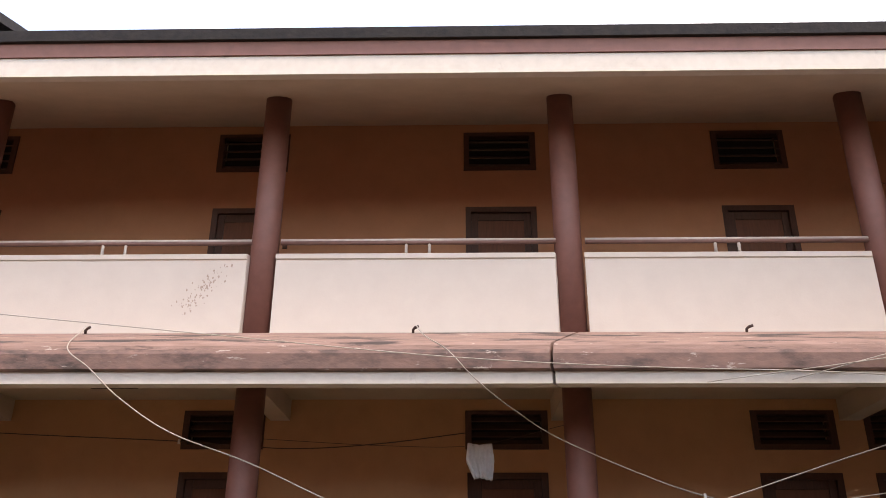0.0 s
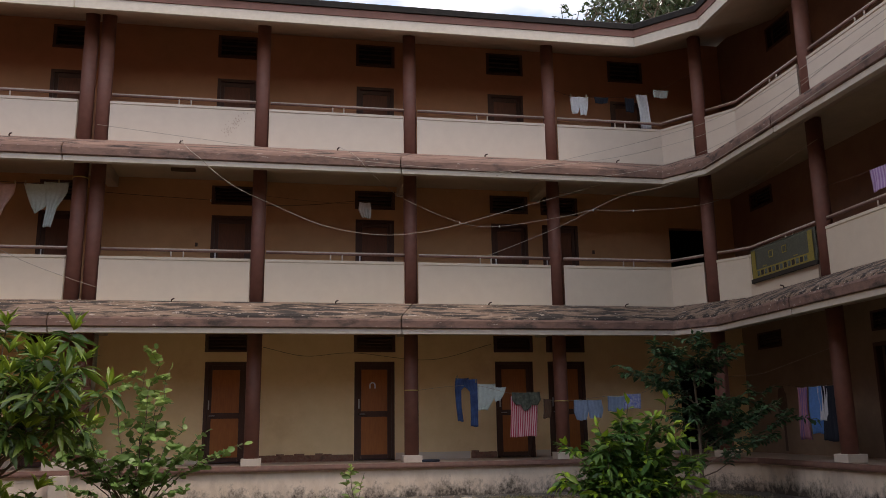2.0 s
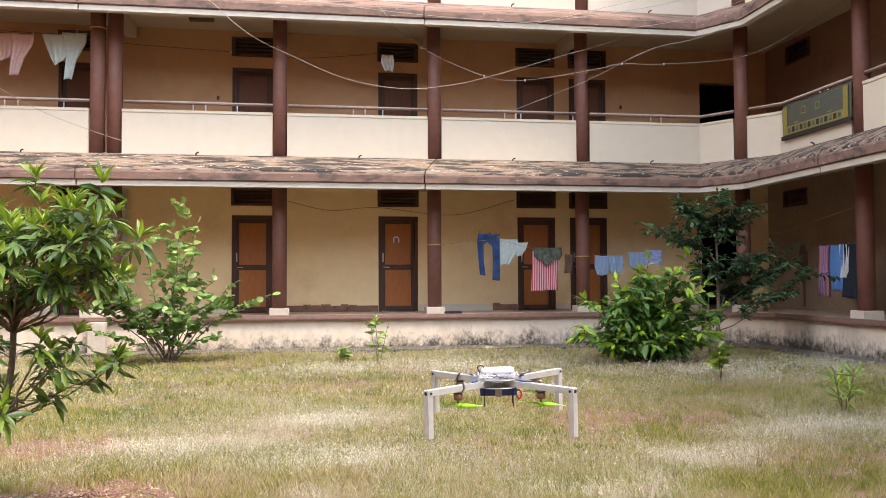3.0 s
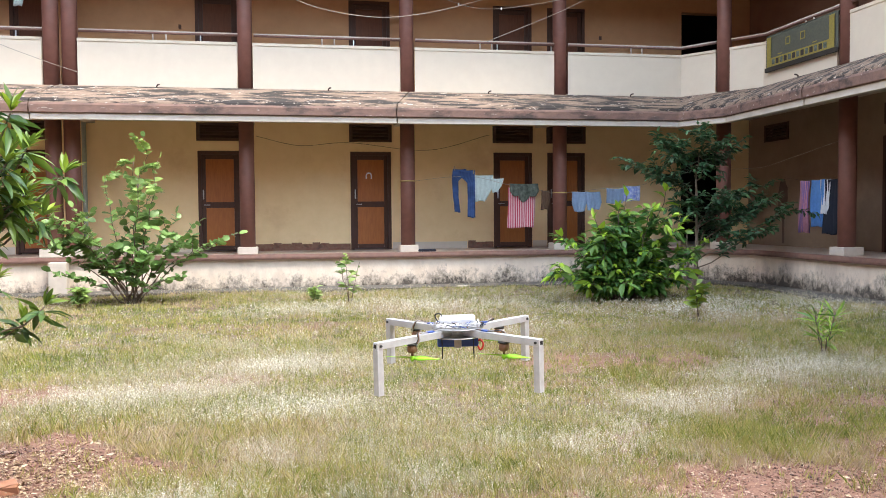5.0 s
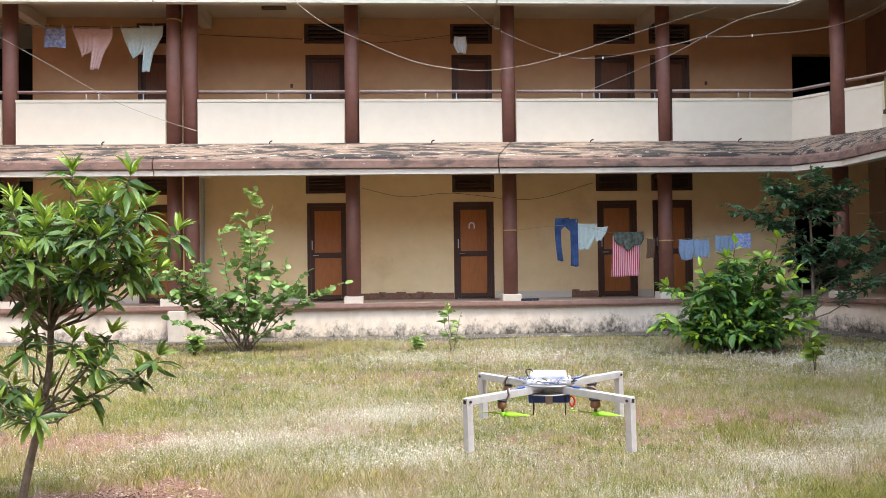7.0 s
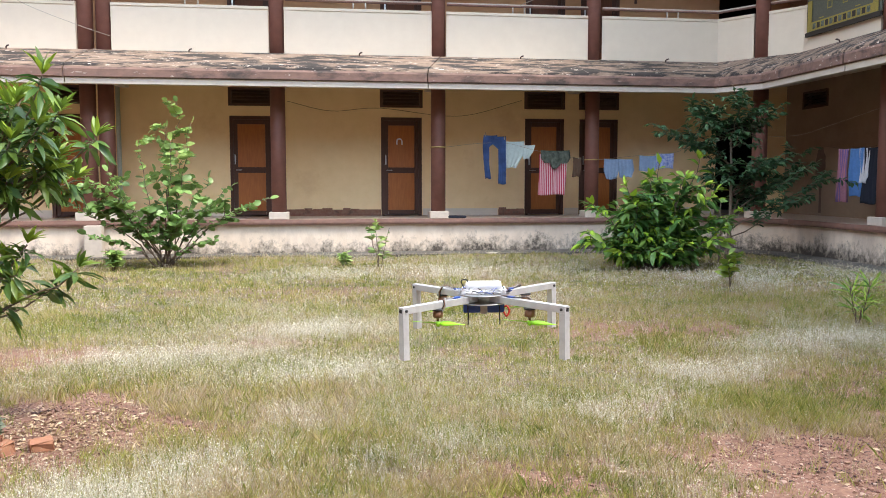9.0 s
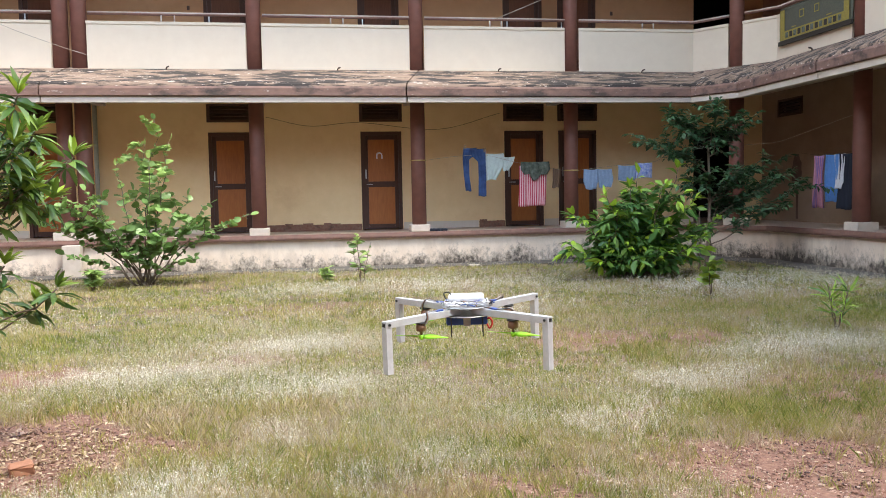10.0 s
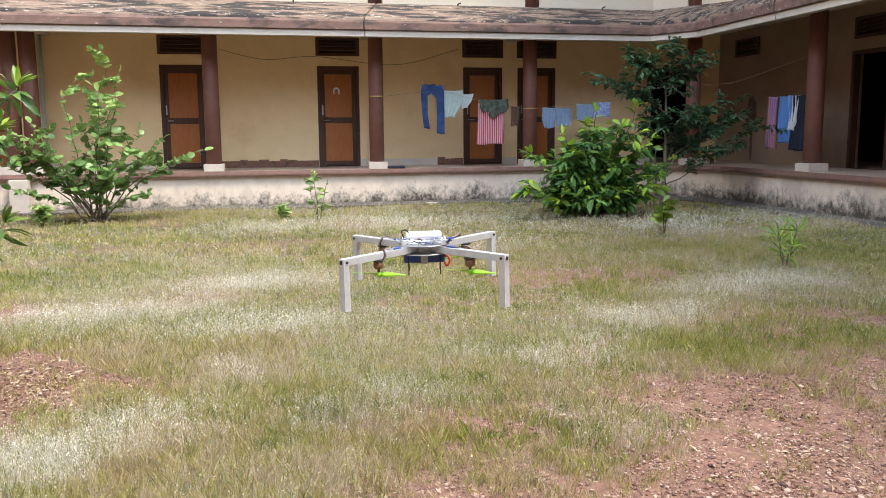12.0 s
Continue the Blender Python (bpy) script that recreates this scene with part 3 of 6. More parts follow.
# doors and vents
def door(name, x, z, s, east=False):
    """A framed door leaf in its opening; own coordinates: x along the wall, y into the wall."""
    e = empty(name)
    w = 1.0 if east else DW
    f = 0.07
    bm = bmesh.new()
    box(bm, 0.0, f, -0.015, 0.12, 0, DH)
    box(bm, w - f, w, -0.015, 0.12, 0, DH)
    box(bm, f, w - f, -0.015, 0.12, DH - f, DH)
    part("frame", bm, M_DARKWOOD, e)
    dark = M_DARKWOOD
    leafm = M_DOOR if s == 0 else M_DOOR_UP
    st = 0.085
    bm = bmesh.new()
    for a in ((f, f + st, 0.02, DH - f), (w - f - st, w - f, 0.02, DH - f), (f + st, w - f - st, 0.02, 0.12), (f + st, w - f - st, 0.92, 1.04), (f + st, w - f - st, DH - f - 0.1, DH - f)):
        box(bm, a[0] + 0.003, a[1] - 0.003, 0.03, 0.07, a[2] + 0.002, a[3] - 0.002)
    leaf = part("leaf", bm, dark, e, "dark stained stiles and rails")
    for z0, z1 in ((0.12, 0.92), (1.04, DH - f - 0.1)):
        part("panel", B(f + st, w - f - st, 0.042, 0.062, z0, z1), leafm, leaf, "orange-brown panel" if s == 0 else "dull red-brown panel")
    bm = tube(bmesh.new(), [(f + 0.05, 0.03, 0.98), (f + 0.05, -0.02, 0.98), (f + 0.17, -0.02, 0.98)], 0.009, 6)
    part("handle", bm, M_STEEL, leaf, "steel lever handle")
    part("hasp", B(f + 0.02, f + 0.045, 0.012, 0.032, 1.1, 1.3), M_STEEL, leaf, "steel bolt")
    if east:
        e.matrix_world = pose(WALL_X, x + w, z, 0, 0, -90)
    else:
        e.location = (x, WALL_Y, z)
    tagged(e, ("closed door with orange-brown panels in a dark frame" if s == 0 else "closed dark red-brown panelled door in a dark frame"), "door", kind="structure")
    return e


def vent(x, z0, z1, east=False):
    e = empty("louvre_vent")
    w, h = (0.9 if east else DW), z1 - z0
    bm = bmesh.new()
    for a in ((-0.02, 0.05, 0, h), (w - 0.05, w + 0.02, 0, h), (0.05, w - 0.05, 0, 0.045), (0.05, w - 0.05, h - 0.045, h)):
        box(bm, a[0], a[1], -0.02, 0.1, a[2], a[3])
    part("frame", bm, M_DARKWOOD, e)
    # black panel painted as the shade behind the slats; also stops sky showing through
    part("backing", B(0.05, w - 0.05, 0.15, 0.18, 0.0, h), M_DARK, e, "black panel put in for the unlit space behind the slats")
    k = 4
    for i in range(k):
        zc = 0.045 + (h - 0.09) * (i + 0.5) / k
        bm = B(0.05, w - 0.05, -0.006, 0.006, -0.05, 0.05)
        bmesh.ops.rotate(bm, verts=bm.verts, cent=(0, 0, 0), matrix=Matrix.Rotation(radians(-50), 3, "X"))
        bmesh.ops.translate(bm, verts=bm.verts, vec=(0, 0.05, zc))
        part("slat", bm, M_SLAT, e)
    if east:
        e.matrix_world = pose(WALL_X, x + w, z0, 0, 0, -90)
    else:
        e.location = (x, WALL_Y, z0)
    tagged(e, "dark louvred ventilator set in the wall above a door", "ventilator", group="ventilators", kind="structure")


dn = 0
door_objs = {}
for s in range(3):
    for x in NORTH_DOORS[s]:
        dn += 1
        door_objs[(s, x)] = door("door_%d" % dn, x, FLOORS[s], s)
        vent(x, *VENT_Z[s])
    for y in EAST_DOORS[s]:
        if s == 0 and y == 12.45:      # the open one: frame alone, its leaf swung inwards
            e = door("door_open", y, FLOORS[s], 1, True)
            for o in list(e.children_recursive):
                if o.name.startswith("leaf"):
                    o.matrix_local = Matrix.Translation((0.93, 0.1, 0)) @ Matrix.Rotation(radians(-82), 4, "Z") @ Matrix.Translation((-0.93, 0, 0))
            tagged(e, "open dark panelled door leading into an unlit room", "door", kind="structure")
            continue
        dn += 1
        door("door_%d" % dn, y, FLOORS[s], s if s else 1, True)
    for y in EAST_VENTS[s]:
        vent(y, *VENT_Z[s], True)


# unseen plain walls, added to close the courtyard and hold back sky light
# dark oxide paint keeps their bounced light off the side wing
tagged(part("unseen_wall_west", B(-12.6, -12.2, -9.4, 16.2, -0.1, 11.0), M_BROWN), "plain unseen red-brown wall, added to keep sky light off the side wing", "wall", kind="structure")
tagged(part("unseen_wall_south", B(-12.2, 9.0, -9.4, -9.05, -0.1, 10.5), M_BROWN), "plain unseen red-brown wall, added to close the courtyard against sky light", "wall", kind="structure")

# skirting along the ground corridor: whitewashed stretches and bare brick ones
for i, (a, b, m, lab) in enumerate(((-7.7, -5.53, M_CREAM, "whitewashed cement skirting"), (-4.6, -1.96, M_CREAM, "whitewashed cement skirting"), (-1.05, 1.21, M_BRICK, "bare crumbling brick skirting"), (2.12, 3.78, M_CREAM, "whitewashed cement skirting"), (3.80, 4.38, M_BRICK, "bare crumbling brick skirting"), (5.29, 5.62, M_CREAM, "whitewashed cement skirting"), (6.53, 8.83, M_CREAM, "whitewashed cement skirting"))):
    bm = bmesh.new()
    rng = random.Random(i)
    if m is M_BRICK:
        box(bm, a, b, WALL_Y - 0.003, WALL_Y + 0.02, 0.702, 0.835)
        x = a
        while x < b - 0.03:
            w = min(rng.uniform(0.16, 0.23), b - x)
            for k in range(2):
                if rng.random() < 0.95:
                    box(bm, x + 0.006, x + w - 0.006, WALL_Y - rng.uniform(0.004, 0.022), WALL_Y + 0.02, 0.705 + k * 0.085, 0.775 + k * 0.085 + rng.uniform(-0.035, 0.012))
            x += w
    else:
        box(bm, a, b, WALL_Y - 0.015, WALL_Y + 0.02, 0.702, 0.85)
    tagged(part("baseboard_%d" % (i + 1), bm, m), lab + " at the foot of the wall", "skirting", kind="structure")

# base under the twin pillars, and the white post in front of the plinth
tagged(part("twin_pillar_base", B(-4.60, -3.85, 16.27, 16.80, 0.704, 0.86, 0.012), M_WHITE), "long white base block under twin pillars", "base", kind="structure")
tagged(part("plinth_post", B(-4.40, -4.08, 16.05, 16.25, -0.05, 0.62, 0.015), M_WHITE), "short whitewashed post against the plinth", "post", kind="structure")

# pipe on the wall
ob = part("drain_pipe", tube(bmesh.new(), [(-4.16, 17.93, 0.71), (-4.16, 17.93, 3.59)], 0.045, 10), material("grey_pvc", (0.45, 0.50, 0.47), (0.38, 0.42, 0.40), 20, 0.5, 0.05))
tagged(ob, "grey plastic drain pipe fixed to the wall", "pipe", kind="structure")

# iron pegs on the ledges
M_IRON = material("rusty_iron", (0.05, 0.035, 0.03), (0.09, 0.045, 0.03), 30, 0.8, 0.3)
for s in (1, 2):
    for x in (-5.7, -2.48, 0.70, 3.88, 6.9):
        z = EDGE_Z[s] + 0.69
        e = part("ledge_peg", tube(bmesh.new(), [(0, 0.02, -0.04), (0, 0, 0.035), (0.02, -0.02, 0.05), (0.055, -0.03, 0.06)], [0.014, 0.014, 0.016, 0.013], 7), M_IRON)
        e.location = (x, 16.32, z)
        tagged(e, "short bent rusty iron peg standing on the ledge", "peg", group="ledge pegs")
    for y in (13.6, 10.3, 6.9):
        e = part("ledge_peg", tube(bmesh.new(), [(0.02, 0, -0.04), (0, 0, 0.035), (-0.02, 0.02, 0.05), (-0.03, 0.055, 0.06)], [0.014, 0.014, 0.016, 0.013], 7), M_IRON)
        e.location = (8.92, y, EDGE_Z[s] + 0.69)
        tagged(e, "short bent rusty iron peg standing on the ledge", "peg", group="ledge pegs")


# ---------------------------------------------------------------- cables and lines
def catmull(pts, n=8):
    P = [Vector(p) for p in pts]
    P = [P[0] * 2 - P[1]] + P + [P[-1] * 2 - P[-2]]
    out = []
    for i in range(1, len(P) - 2):
        for k in range(n):
            t = k / n
            a, b, c, d = P[i - 1:i + 3]
            out.append(0.5 * ((2 * b) + (c - a) * t + (2 * a - 5 * b + 4 * c - d) * t * t + (3 * b - a - 3 * c + d) * t ** 3))
    return out + [P[-2]]


def cable(name, pts, r, mat, label, cat="cable"):
    o = Vector(pts[0])
    ob = part(name, tube(bmesh.new(), [p - o for p in catmull(pts)], r * 0.55, 6), mat)
    ob.location = o
    tagged(ob, label, cat, group="slack cables" if cat == "cable" else "")
    return ob


SAG = "slack pale cable strung across the facade"
cable("cable", [(-2.46, 16.3, 7.16), (-2.2, 15.46, 6.7), (-1.97, 15.44, 6.51), (-1.7, 15.5, 6.27), (-1.28, 15.65, 6.01), (-0.67, 15.95, 5.81), (0.42, 15.9, 5.36), (1.52, 15.9, 5.20), (2.41, 15.9, 5.28), (3.31, 15.9, 5.50), (4.74, 15.9, 5.95), (7.5, 15.6, 6.75)], 0.011, M_CABLE, SAG)
cable("cable", [(0.73, 16.3, 7.16), (0.86, 15.46, 6.79), (1.05, 15.44, 6.66), (1.28, 15.5, 6.43), (1.59, 15.75, 6.24), (2.12, 16.1, 6.00), (3.24, 16.1, 5.56), (4.1, 16.1, 5.50), (5.51, 15.8, 5.70), (6.08, 15.8, 5.84), (6.99, 15.8, 5.86), (8.7, 15.2, 6.0), (9.05, 12.3, 6.35)], 0.009, M_CABLE, SAG)
cable("cable", [(3.89, 16.44, 4.92), (5.35, 16.0, 5.49), (6.62, 15.6, 6.1), (7.9, 14.9, 6.42), (8.05, 9.0, 6.62), (8.0, 2.0, 6.9)], 0.011, M_CABLE, "taut pale cable rising from the rail to the side wing")
cable("cable", [(-3.9, 15.5, 7.12), (-1.0, 15.42, 6.80), (1.36, 15.4, 6.57), (3.7, 15.38, 6.47), (6.2, 15.35, 6.46), (8.05, 13.8, 6.75), (8.05, 9, 7.0), (8.0, 2.0, 7.2)], 0.008, M_CABLE, SAG)
cable("cable", [(3.9, 15.5, 6.42), (5.6, 15.35, 6.85), (7.2, 14.8, 7.18), (7.9, 12.8, 7.10), (8.0, 8.5, 7.1), (8.0, 2.0, 7.3)], 0.008, M_CABLE, "thin pale cable running up to the side wing")
cable("cable", [(3.2, 15.5, 6.40), (5.2, 15.4, 6.66), (7.0, 15.0, 6.93), (7.95, 13.0, 6.93), (8.0, 8.5, 6.9), (8.0, 2.0, 7.1)], 0.007, M_CABLE, "thin pale cable running up to the side wing")
cable("cable", [(-9.0, 15.8, 6.75), (-7.55, 16.0, 5.91), (-6.49, 16.1, 5.30), (-5.44, 16.35, 4.70), (-4.5, 16.42, 4.33), (-3.9, 16.42, 4.13)], 0.010, M_CABLE, "pale cable falling to the foot of the parapet")
cable("cable", [(-8.9, 17.94, 6.68), (-5.0, 17.94, 6.58), (-4.16, 17.94, 6.46), (-1.98, 17.94, 6.36), (-0.76, 17.94, 6.28), (0.22, 17.94, 6.33), (1.2, 17.94, 6.45)], 0.010, M_CABLE_D, "dark wire fixed along the corridor wall")
cable("cable", [(-0.75, 17.95, 3.12), (0.15, 17.95, 2.93), (1.2, 17.96, 3.0), (2.9, 17.96, 2.85), (4.3, 17.96, 3.2)], 0.008, M_CABLE_D, "thin brown wire along the ochre wall")
LINE = "thin yellowish washing line tied between pillars"
cable("washing_line", [(2.40, 16.56, 2.12), (3.1, 16.58, 2.2), (3.7, 16.6, 2.20), (4.3, 16.6, 2.06), (5.31, 16.58, 1.88)], 0.006, M_CABLE, LINE, "washing line")
cable("washing_line", [(5.60, 16.58, 1.88), (6.46, 16.55, 1.97), (7.2, 16.5, 2.03), (7.6, 16.3, 2.2), (8.53, 15.8, 2.35)], 0.006, M_CABLE, LINE, "washing line")
cable("washing_line", [(8.80, 15.65, 2.32), (9.1, 15.0, 2.33), (9.15, 14.2, 2.44), (9.2, 12.75, 2.66)], 0.006, M_CABLE, LINE, "washing line")
cable("washing_line", [(-7.47, 16.70, 6.33), (-6.7, 16.9, 6.31), (-5.6, 16.9, 6.30), (-4.45, 16.72, 6.37)], 0.006, M_CABLE_D, "dark washing line strung behind the parapet", "washing line")
cable("washing_line", [(5.52, 16.71, 8.95), (6.2, 16.75, 8.80), (7.8, 16.75, 8.93), (8.6, 15.84, 9.1)], 0.006, M_CABLE_D, "dark washing line strung behind the parapet", "washing line")
for x, y, s0 in ((5.46, 16.6, 1.88), (2.27, 16.6, 2.12), (-4.39, 16.6, 6.36)):
    e = part("rope_loop", lathe(bmesh.new(), (0, 0, 0), [(0.146, -0.012), (0.158, -0.006), (0.158, 0.006), (0.146, 0.012)], 20), material("yellow_rope", (0.55, 0.42, 0.16), (0.45, 0.33, 0.12), 40, 0.8, 0.2))
    e.location = (x, y, s0)
    tagged(e, "yellowish rope tied round a pillar", "rope")


# ---------------------------------------------------------------- washing
def fabric(name, a, b=None, stripes=None, scale=18):
    m = material(name, a, b or tuple(c * 0.85 for c in a), scale, 0.9, 0.25, 140)
    if stripes:
        n, l = m.node_tree.nodes, m.node_tree.links
        tc, wv, rp, mx = n.new("ShaderNodeTexCoord"), n.new("ShaderNodeTexWave"), n.new("ShaderNodeValToRGB"), n.new("ShaderNodeMix")
        wv.inputs["Scale"].default_value = stripes[1]
        rp.color_ramp.elements[0].position, rp.color_ramp.elements[1].position = 0.45, 0.55
        mx.data_type = "RGBA"
        mx.inputs["B"].default_value = (*stripes[0], 1)
        pb = n["Principled BSDF"]
        l.new(tc.outputs["Object"], wv.inputs["Vector"])
        l.new(wv.outputs["Fac"], rp.inputs["Fac"])
        l.new(rp.outputs["Color"], mx.inputs["Factor"])
        l.new(pb.inputs["Base Color"].links[0].from_socket, mx.inputs["A"])
        l.new(mx.outputs["Result"], pb.inputs["Base Color"])
    return m


def cloth(bm, rows, wave=0.012, nu=14, nv=18, thick=0.010, seed=0, freq=4):
    """A hanging piece: rows of (height, left, right), top first, filled smoothly, with hanging folds; two faces and closed edges."""
    rng = random.Random(seed)
    ph = [rng.uniform(0, 6.3) for _ in range(3)]
    hs = [r[0] for r in rows]
    top, bot = hs[0], hs[-1]

    def at(h):
        for a, b in zip(rows, rows[1:]):
            if h <= a[0] + 1e-6 and h >= b[0] - 1e-6:
                t = (a[0] - h) / max(a[0] - b[0], 1e-6)
                return a[1] + (b[1] - a[1]) * t, a[2] + (b[2] - a[2]) * t
        return rows[-1][1], rows[-1][2]
    grid = []
    for j in range(nv + 1):
        v = j / nv
        h = top + (bot - top) * v
        lft, rgt = at(h)
        row = []
        for i in range(nu + 1):
            u = i / nu
            x = lft + (rgt - lft) * u
            y = wave * (0.25 + v) * (math.sin(freq * 6.3 * u + ph[0] + v) + 0.5 * math.sin(freq * 11 * u + ph[1] - 2 * v)) + 0.5 * wave * math.sin(5 * v + ph[2] + 3 * u)
            zz = h - 0.012 * math.sin(3.14 * u) * (1 - v) + 0.01 * math.sin(6 * u + ph[1]) * v
            row.append((x, y, zz))
        grid.append(row)
    for sgn in (-1, 1):
        vs = [[bm.verts.new((x, y + sgn * thick / 2, z)) for x, y, z in row] for row in grid]
        for j in range(nv):
            for i in range(nu):
                q = (vs[j][i], vs[j + 1][i], vs[j + 1][i + 1], vs[j][i + 1])
                bm.faces.new(q if sgn < 0 else q[::-1]).smooth = True
        if sgn < 0:
            front = vs
    rim_a = front[0] + [r[-1] for r in front[1:]] + front[-1][-2::-1] + [r[0] for r in front[-2:0:-1]]
    rim_b = vs[0] + [r[-1] for r in vs[1:]] + vs[-1][-2::-1] + [r[0] for r in vs[-2:0:-1]]
    for k in range(len(rim_a)):
        m = (k + 1) % len(rim_a)
        bm.faces.new((rim_a[k], rim_a[m], rim_b[m], rim_b[k]))
    return bm


M_PEG = material("clothes_peg", (0.5, 0.42, 0.25), (0.4, 0.3, 0.2), 30, 0.6, 0)


def garment(name, label, at, pieces, yaw=0, wave=0.012, pegs=(), cat="clothes"):
    e = empty(name, at)
    e.rotation_euler = (0, 0, radians(yaw))
    for i, (pn, rows, mat, lab) in enumerate(pieces):
        bm = bmesh.new()
        cloth(bm, rows, wave, seed=i + len(name) + int(abs(at[0]) * 10))
        bmesh.ops.translate(bm, verts=bm.verts, vec=(0, -0.012 * i, 0))
        part(pn, bm, mat, e, lab)
    for x, z in pegs:
        part("peg", B(x - 0.008, x + 0.008, -0.03, 0.03, z - 0.03, z + 0.05), M_PEG, e, "small clothes peg")
    tagged(e, label, cat, group="hanging washing")
    return e


F_JEAN = fabric("blue_denim", (0.02, 0.045, 0.14), (0.06, 0.12, 0.30), scale=5)
F_MINT = fabric("pale_mint_cotton", (0.62, 0.72, 0.70))
F_RED = fabric("red_striped_cotton", (0.55, 0.04, 0.09), stripes=((0.72, 0.50, 0.52), 8))
F_GREEN = fabric("dark_grey_green_cloth", (0.05, 0.065, 0.05), (0.16, 0.18, 0.15), scale=14)
F_BROWN = fabric("brown_cloth", (0.14, 0.08, 0.05))
F_BLUE = fabric("grey_blue_cotton", (0.28, 0.38, 0.55))
F_WHITE = fabric("white_cotton", (0.75, 0.76, 0.80))
F_PINK = fabric("pink_cotton", (0.72, 0.47, 0.45))
F_AQUA = fabric("pale_aqua_cotton", (0.60, 0.70, 0.70))
F_PRINT = fabric("blue_printed_cotton", (0.16, 0.22, 0.60), (0.55, 0.60, 0.75), scale=24)
F_NAVY = fabric("black_navy_cloth", (0.015, 0.02, 0.035))
F_SKY = fabric("bright_blue_cotton", (0.12, 0.30, 0.70))
F_LILAC = fabric("lilac_checked_cotton", (0.45, 0.28, 0.62), stripes=((0.62, 0.48, 0.75), 5))
F_PSTR = fabric("pink_orange_striped_cotton", (0.60, 0.28, 0.36), stripes=((0.28, 0.18, 0.42), 4.5))

garment("jeans", "faded dark blue jeans pegged on the washing line", (3.18, 16.6, 2.35), [
    ("leg", [(0.02, 0.02, 0.30), (-0.12, 0.0, 0.26), (-0.22, 0.0, 0.13), (-0.55, 0.02, 0.13), (-0.86, 0.05, 0.17)], F_JEAN, ""),
    ("leg", [(0.0, 0.16, 0.47), (-0.15, 0.18, 0.47), (-0.26, 0.31, 0.47), (-0.6, 0.32, 0.47), (-0.97, 0.31, 0.47)], F_JEAN, "")], pegs=((0.05, 0.02), (0.44, -0.05)))
garment("t_shirt", "pale mint t-shirt pegged by its hem", (3.62, 16.62, 2.25), [
    ("body", [(0.0, 0.0, 0.42), (-0.25, 0.02, 0.42), (-0.54, 0.04, 0.25)], F_MINT, ""),
    ("sleeve", [(-0.07, 0.36, 0.65), (-0.22, 0.38, 0.60), (-0.36, 0.40, 0.50)], F_MINT, "")], pegs=((0.02, 0.0),))
garment("striped_skirt", "red and white striped cloth on the washing line", (4.36, 16.62, 1.99), [("body", [(0.0, 0.0, 0.58), (-0.3, 0.0, 0.58), (-0.83, -0.02, 0.55)], F_RED, "")])
garment("folded_shirt", "dark grey-green shirt folded over the washing line", (4.38, 16.57, 2.05), [
    ("body", [(0.02, 0.0, 0.60), (-0.14, 0.0, 0.62), (-0.24, 0.08, 0.56)], F_GREEN, ""), ("sleeve", [(-0.14, 0.18, 0.44), (-0.28, 0.2, 0.4), (-0.36, 0.26, 0.32)], F_GREEN, "")])
garment("small_cloth", "small brown cloth beside the pillar", (5.06, 16.58, 1.93), [("body", [(0.0, 0.0, 0.17), (-0.25, 0.0, 0.17), (-0.40, -0.02, 0.12)], F_BROWN, "")])
garment("shorts", "grey-blue shorts hanging on the washing line", (5.72, 16.56, 1.90), [
    ("leg", [(0.0, 0.0, 0.34), (-0.25, -0.01, 0.31), (-0.42, 0.04, 0.26)], F_BLUE, ""), ("leg", [(0.0, 0.28, 0.60), (-0.22, 0.30, 0.64), (-0.38, 0.33, 0.58)], F_BLUE, "")])
garment("shorts", "grey-blue cloth with a dark print behind the bush", (6.46, 16.53, 1.97), [("leg", [(0.0, 0.0, 0.38), (-0.32, 0.0, 0.36)], F_BLUE, ""), ("leg", [(0.05, 0.36, 0.74), (-0.27, 0.36, 0.74)], F_PRINT, "blue print")])
garment("printed_cloth", "small blue printed cloth on the line", (-7.03, 16.9, 6.31), [("body", [(0.0, 0.02, 0.42), (-0.4, 0.0, 0.43)], F_PRINT, "")], pegs=((0.08, 0.0), (0.36, 0.0)))
garment("pyjama_trousers", "pink trousers pegged sideways on the line", (-6.49, 16.9, 6.30), [
    ("leg", [(0.0, 0.0, 0.55), (-0.25, 0.1, 0.5), (-0.45, 0.16, 0.44), (-0.57, 0.20, 0.22)], F_PINK, ""),
    ("leg", [(-0.01, 0.38, 0.82), (-0.22, 0.40, 0.80), (-0.5, 0.39, 0.64), (-0.84, 0.36, 0.53)], F_PINK, "")], pegs=((0.03, 0.0), (0.80, 0.0)))
garment("pyjama_trousers", "pale aqua trousers pegged sideways on the line", (-5.53, 16.9, 6.31), [
    ("leg", [(0.0, 0.0, 0.55), (-0.3, 0.1, 0.5), (-0.5, 0.18, 0.44), (-0.62, 0.24, 0.28)], F_AQUA, ""),
    ("leg", [(0.04, 0.38, 0.86), (-0.18, 0.42, 0.84), (-0.5, 0.46, 0.66), (-0.9, 0.42, 0.57)], F_AQUA, "")], pegs=((0.03, 0.0), (0.66, 0.05)))
garment("hanging_cloth", "small crumpled white cloth hung on a wire", (1.22, 17.0, 6.12), [("body", [(0.05, 0.0, 0.24), (-0.12, -0.02, 0.26), (-0.30, 0.06, 0.24)], F_WHITE, "")], wave=0.03)
cable("washing_line", [(-0.82, 16.71, 6.16), (0.4, 16.98, 6.14), (1.3, 17.0, 6.15), (2.20, 16.71, 6.3)], 0.005, M_CABLE_D, "thin dark line strung behind the pillars", "washing line")
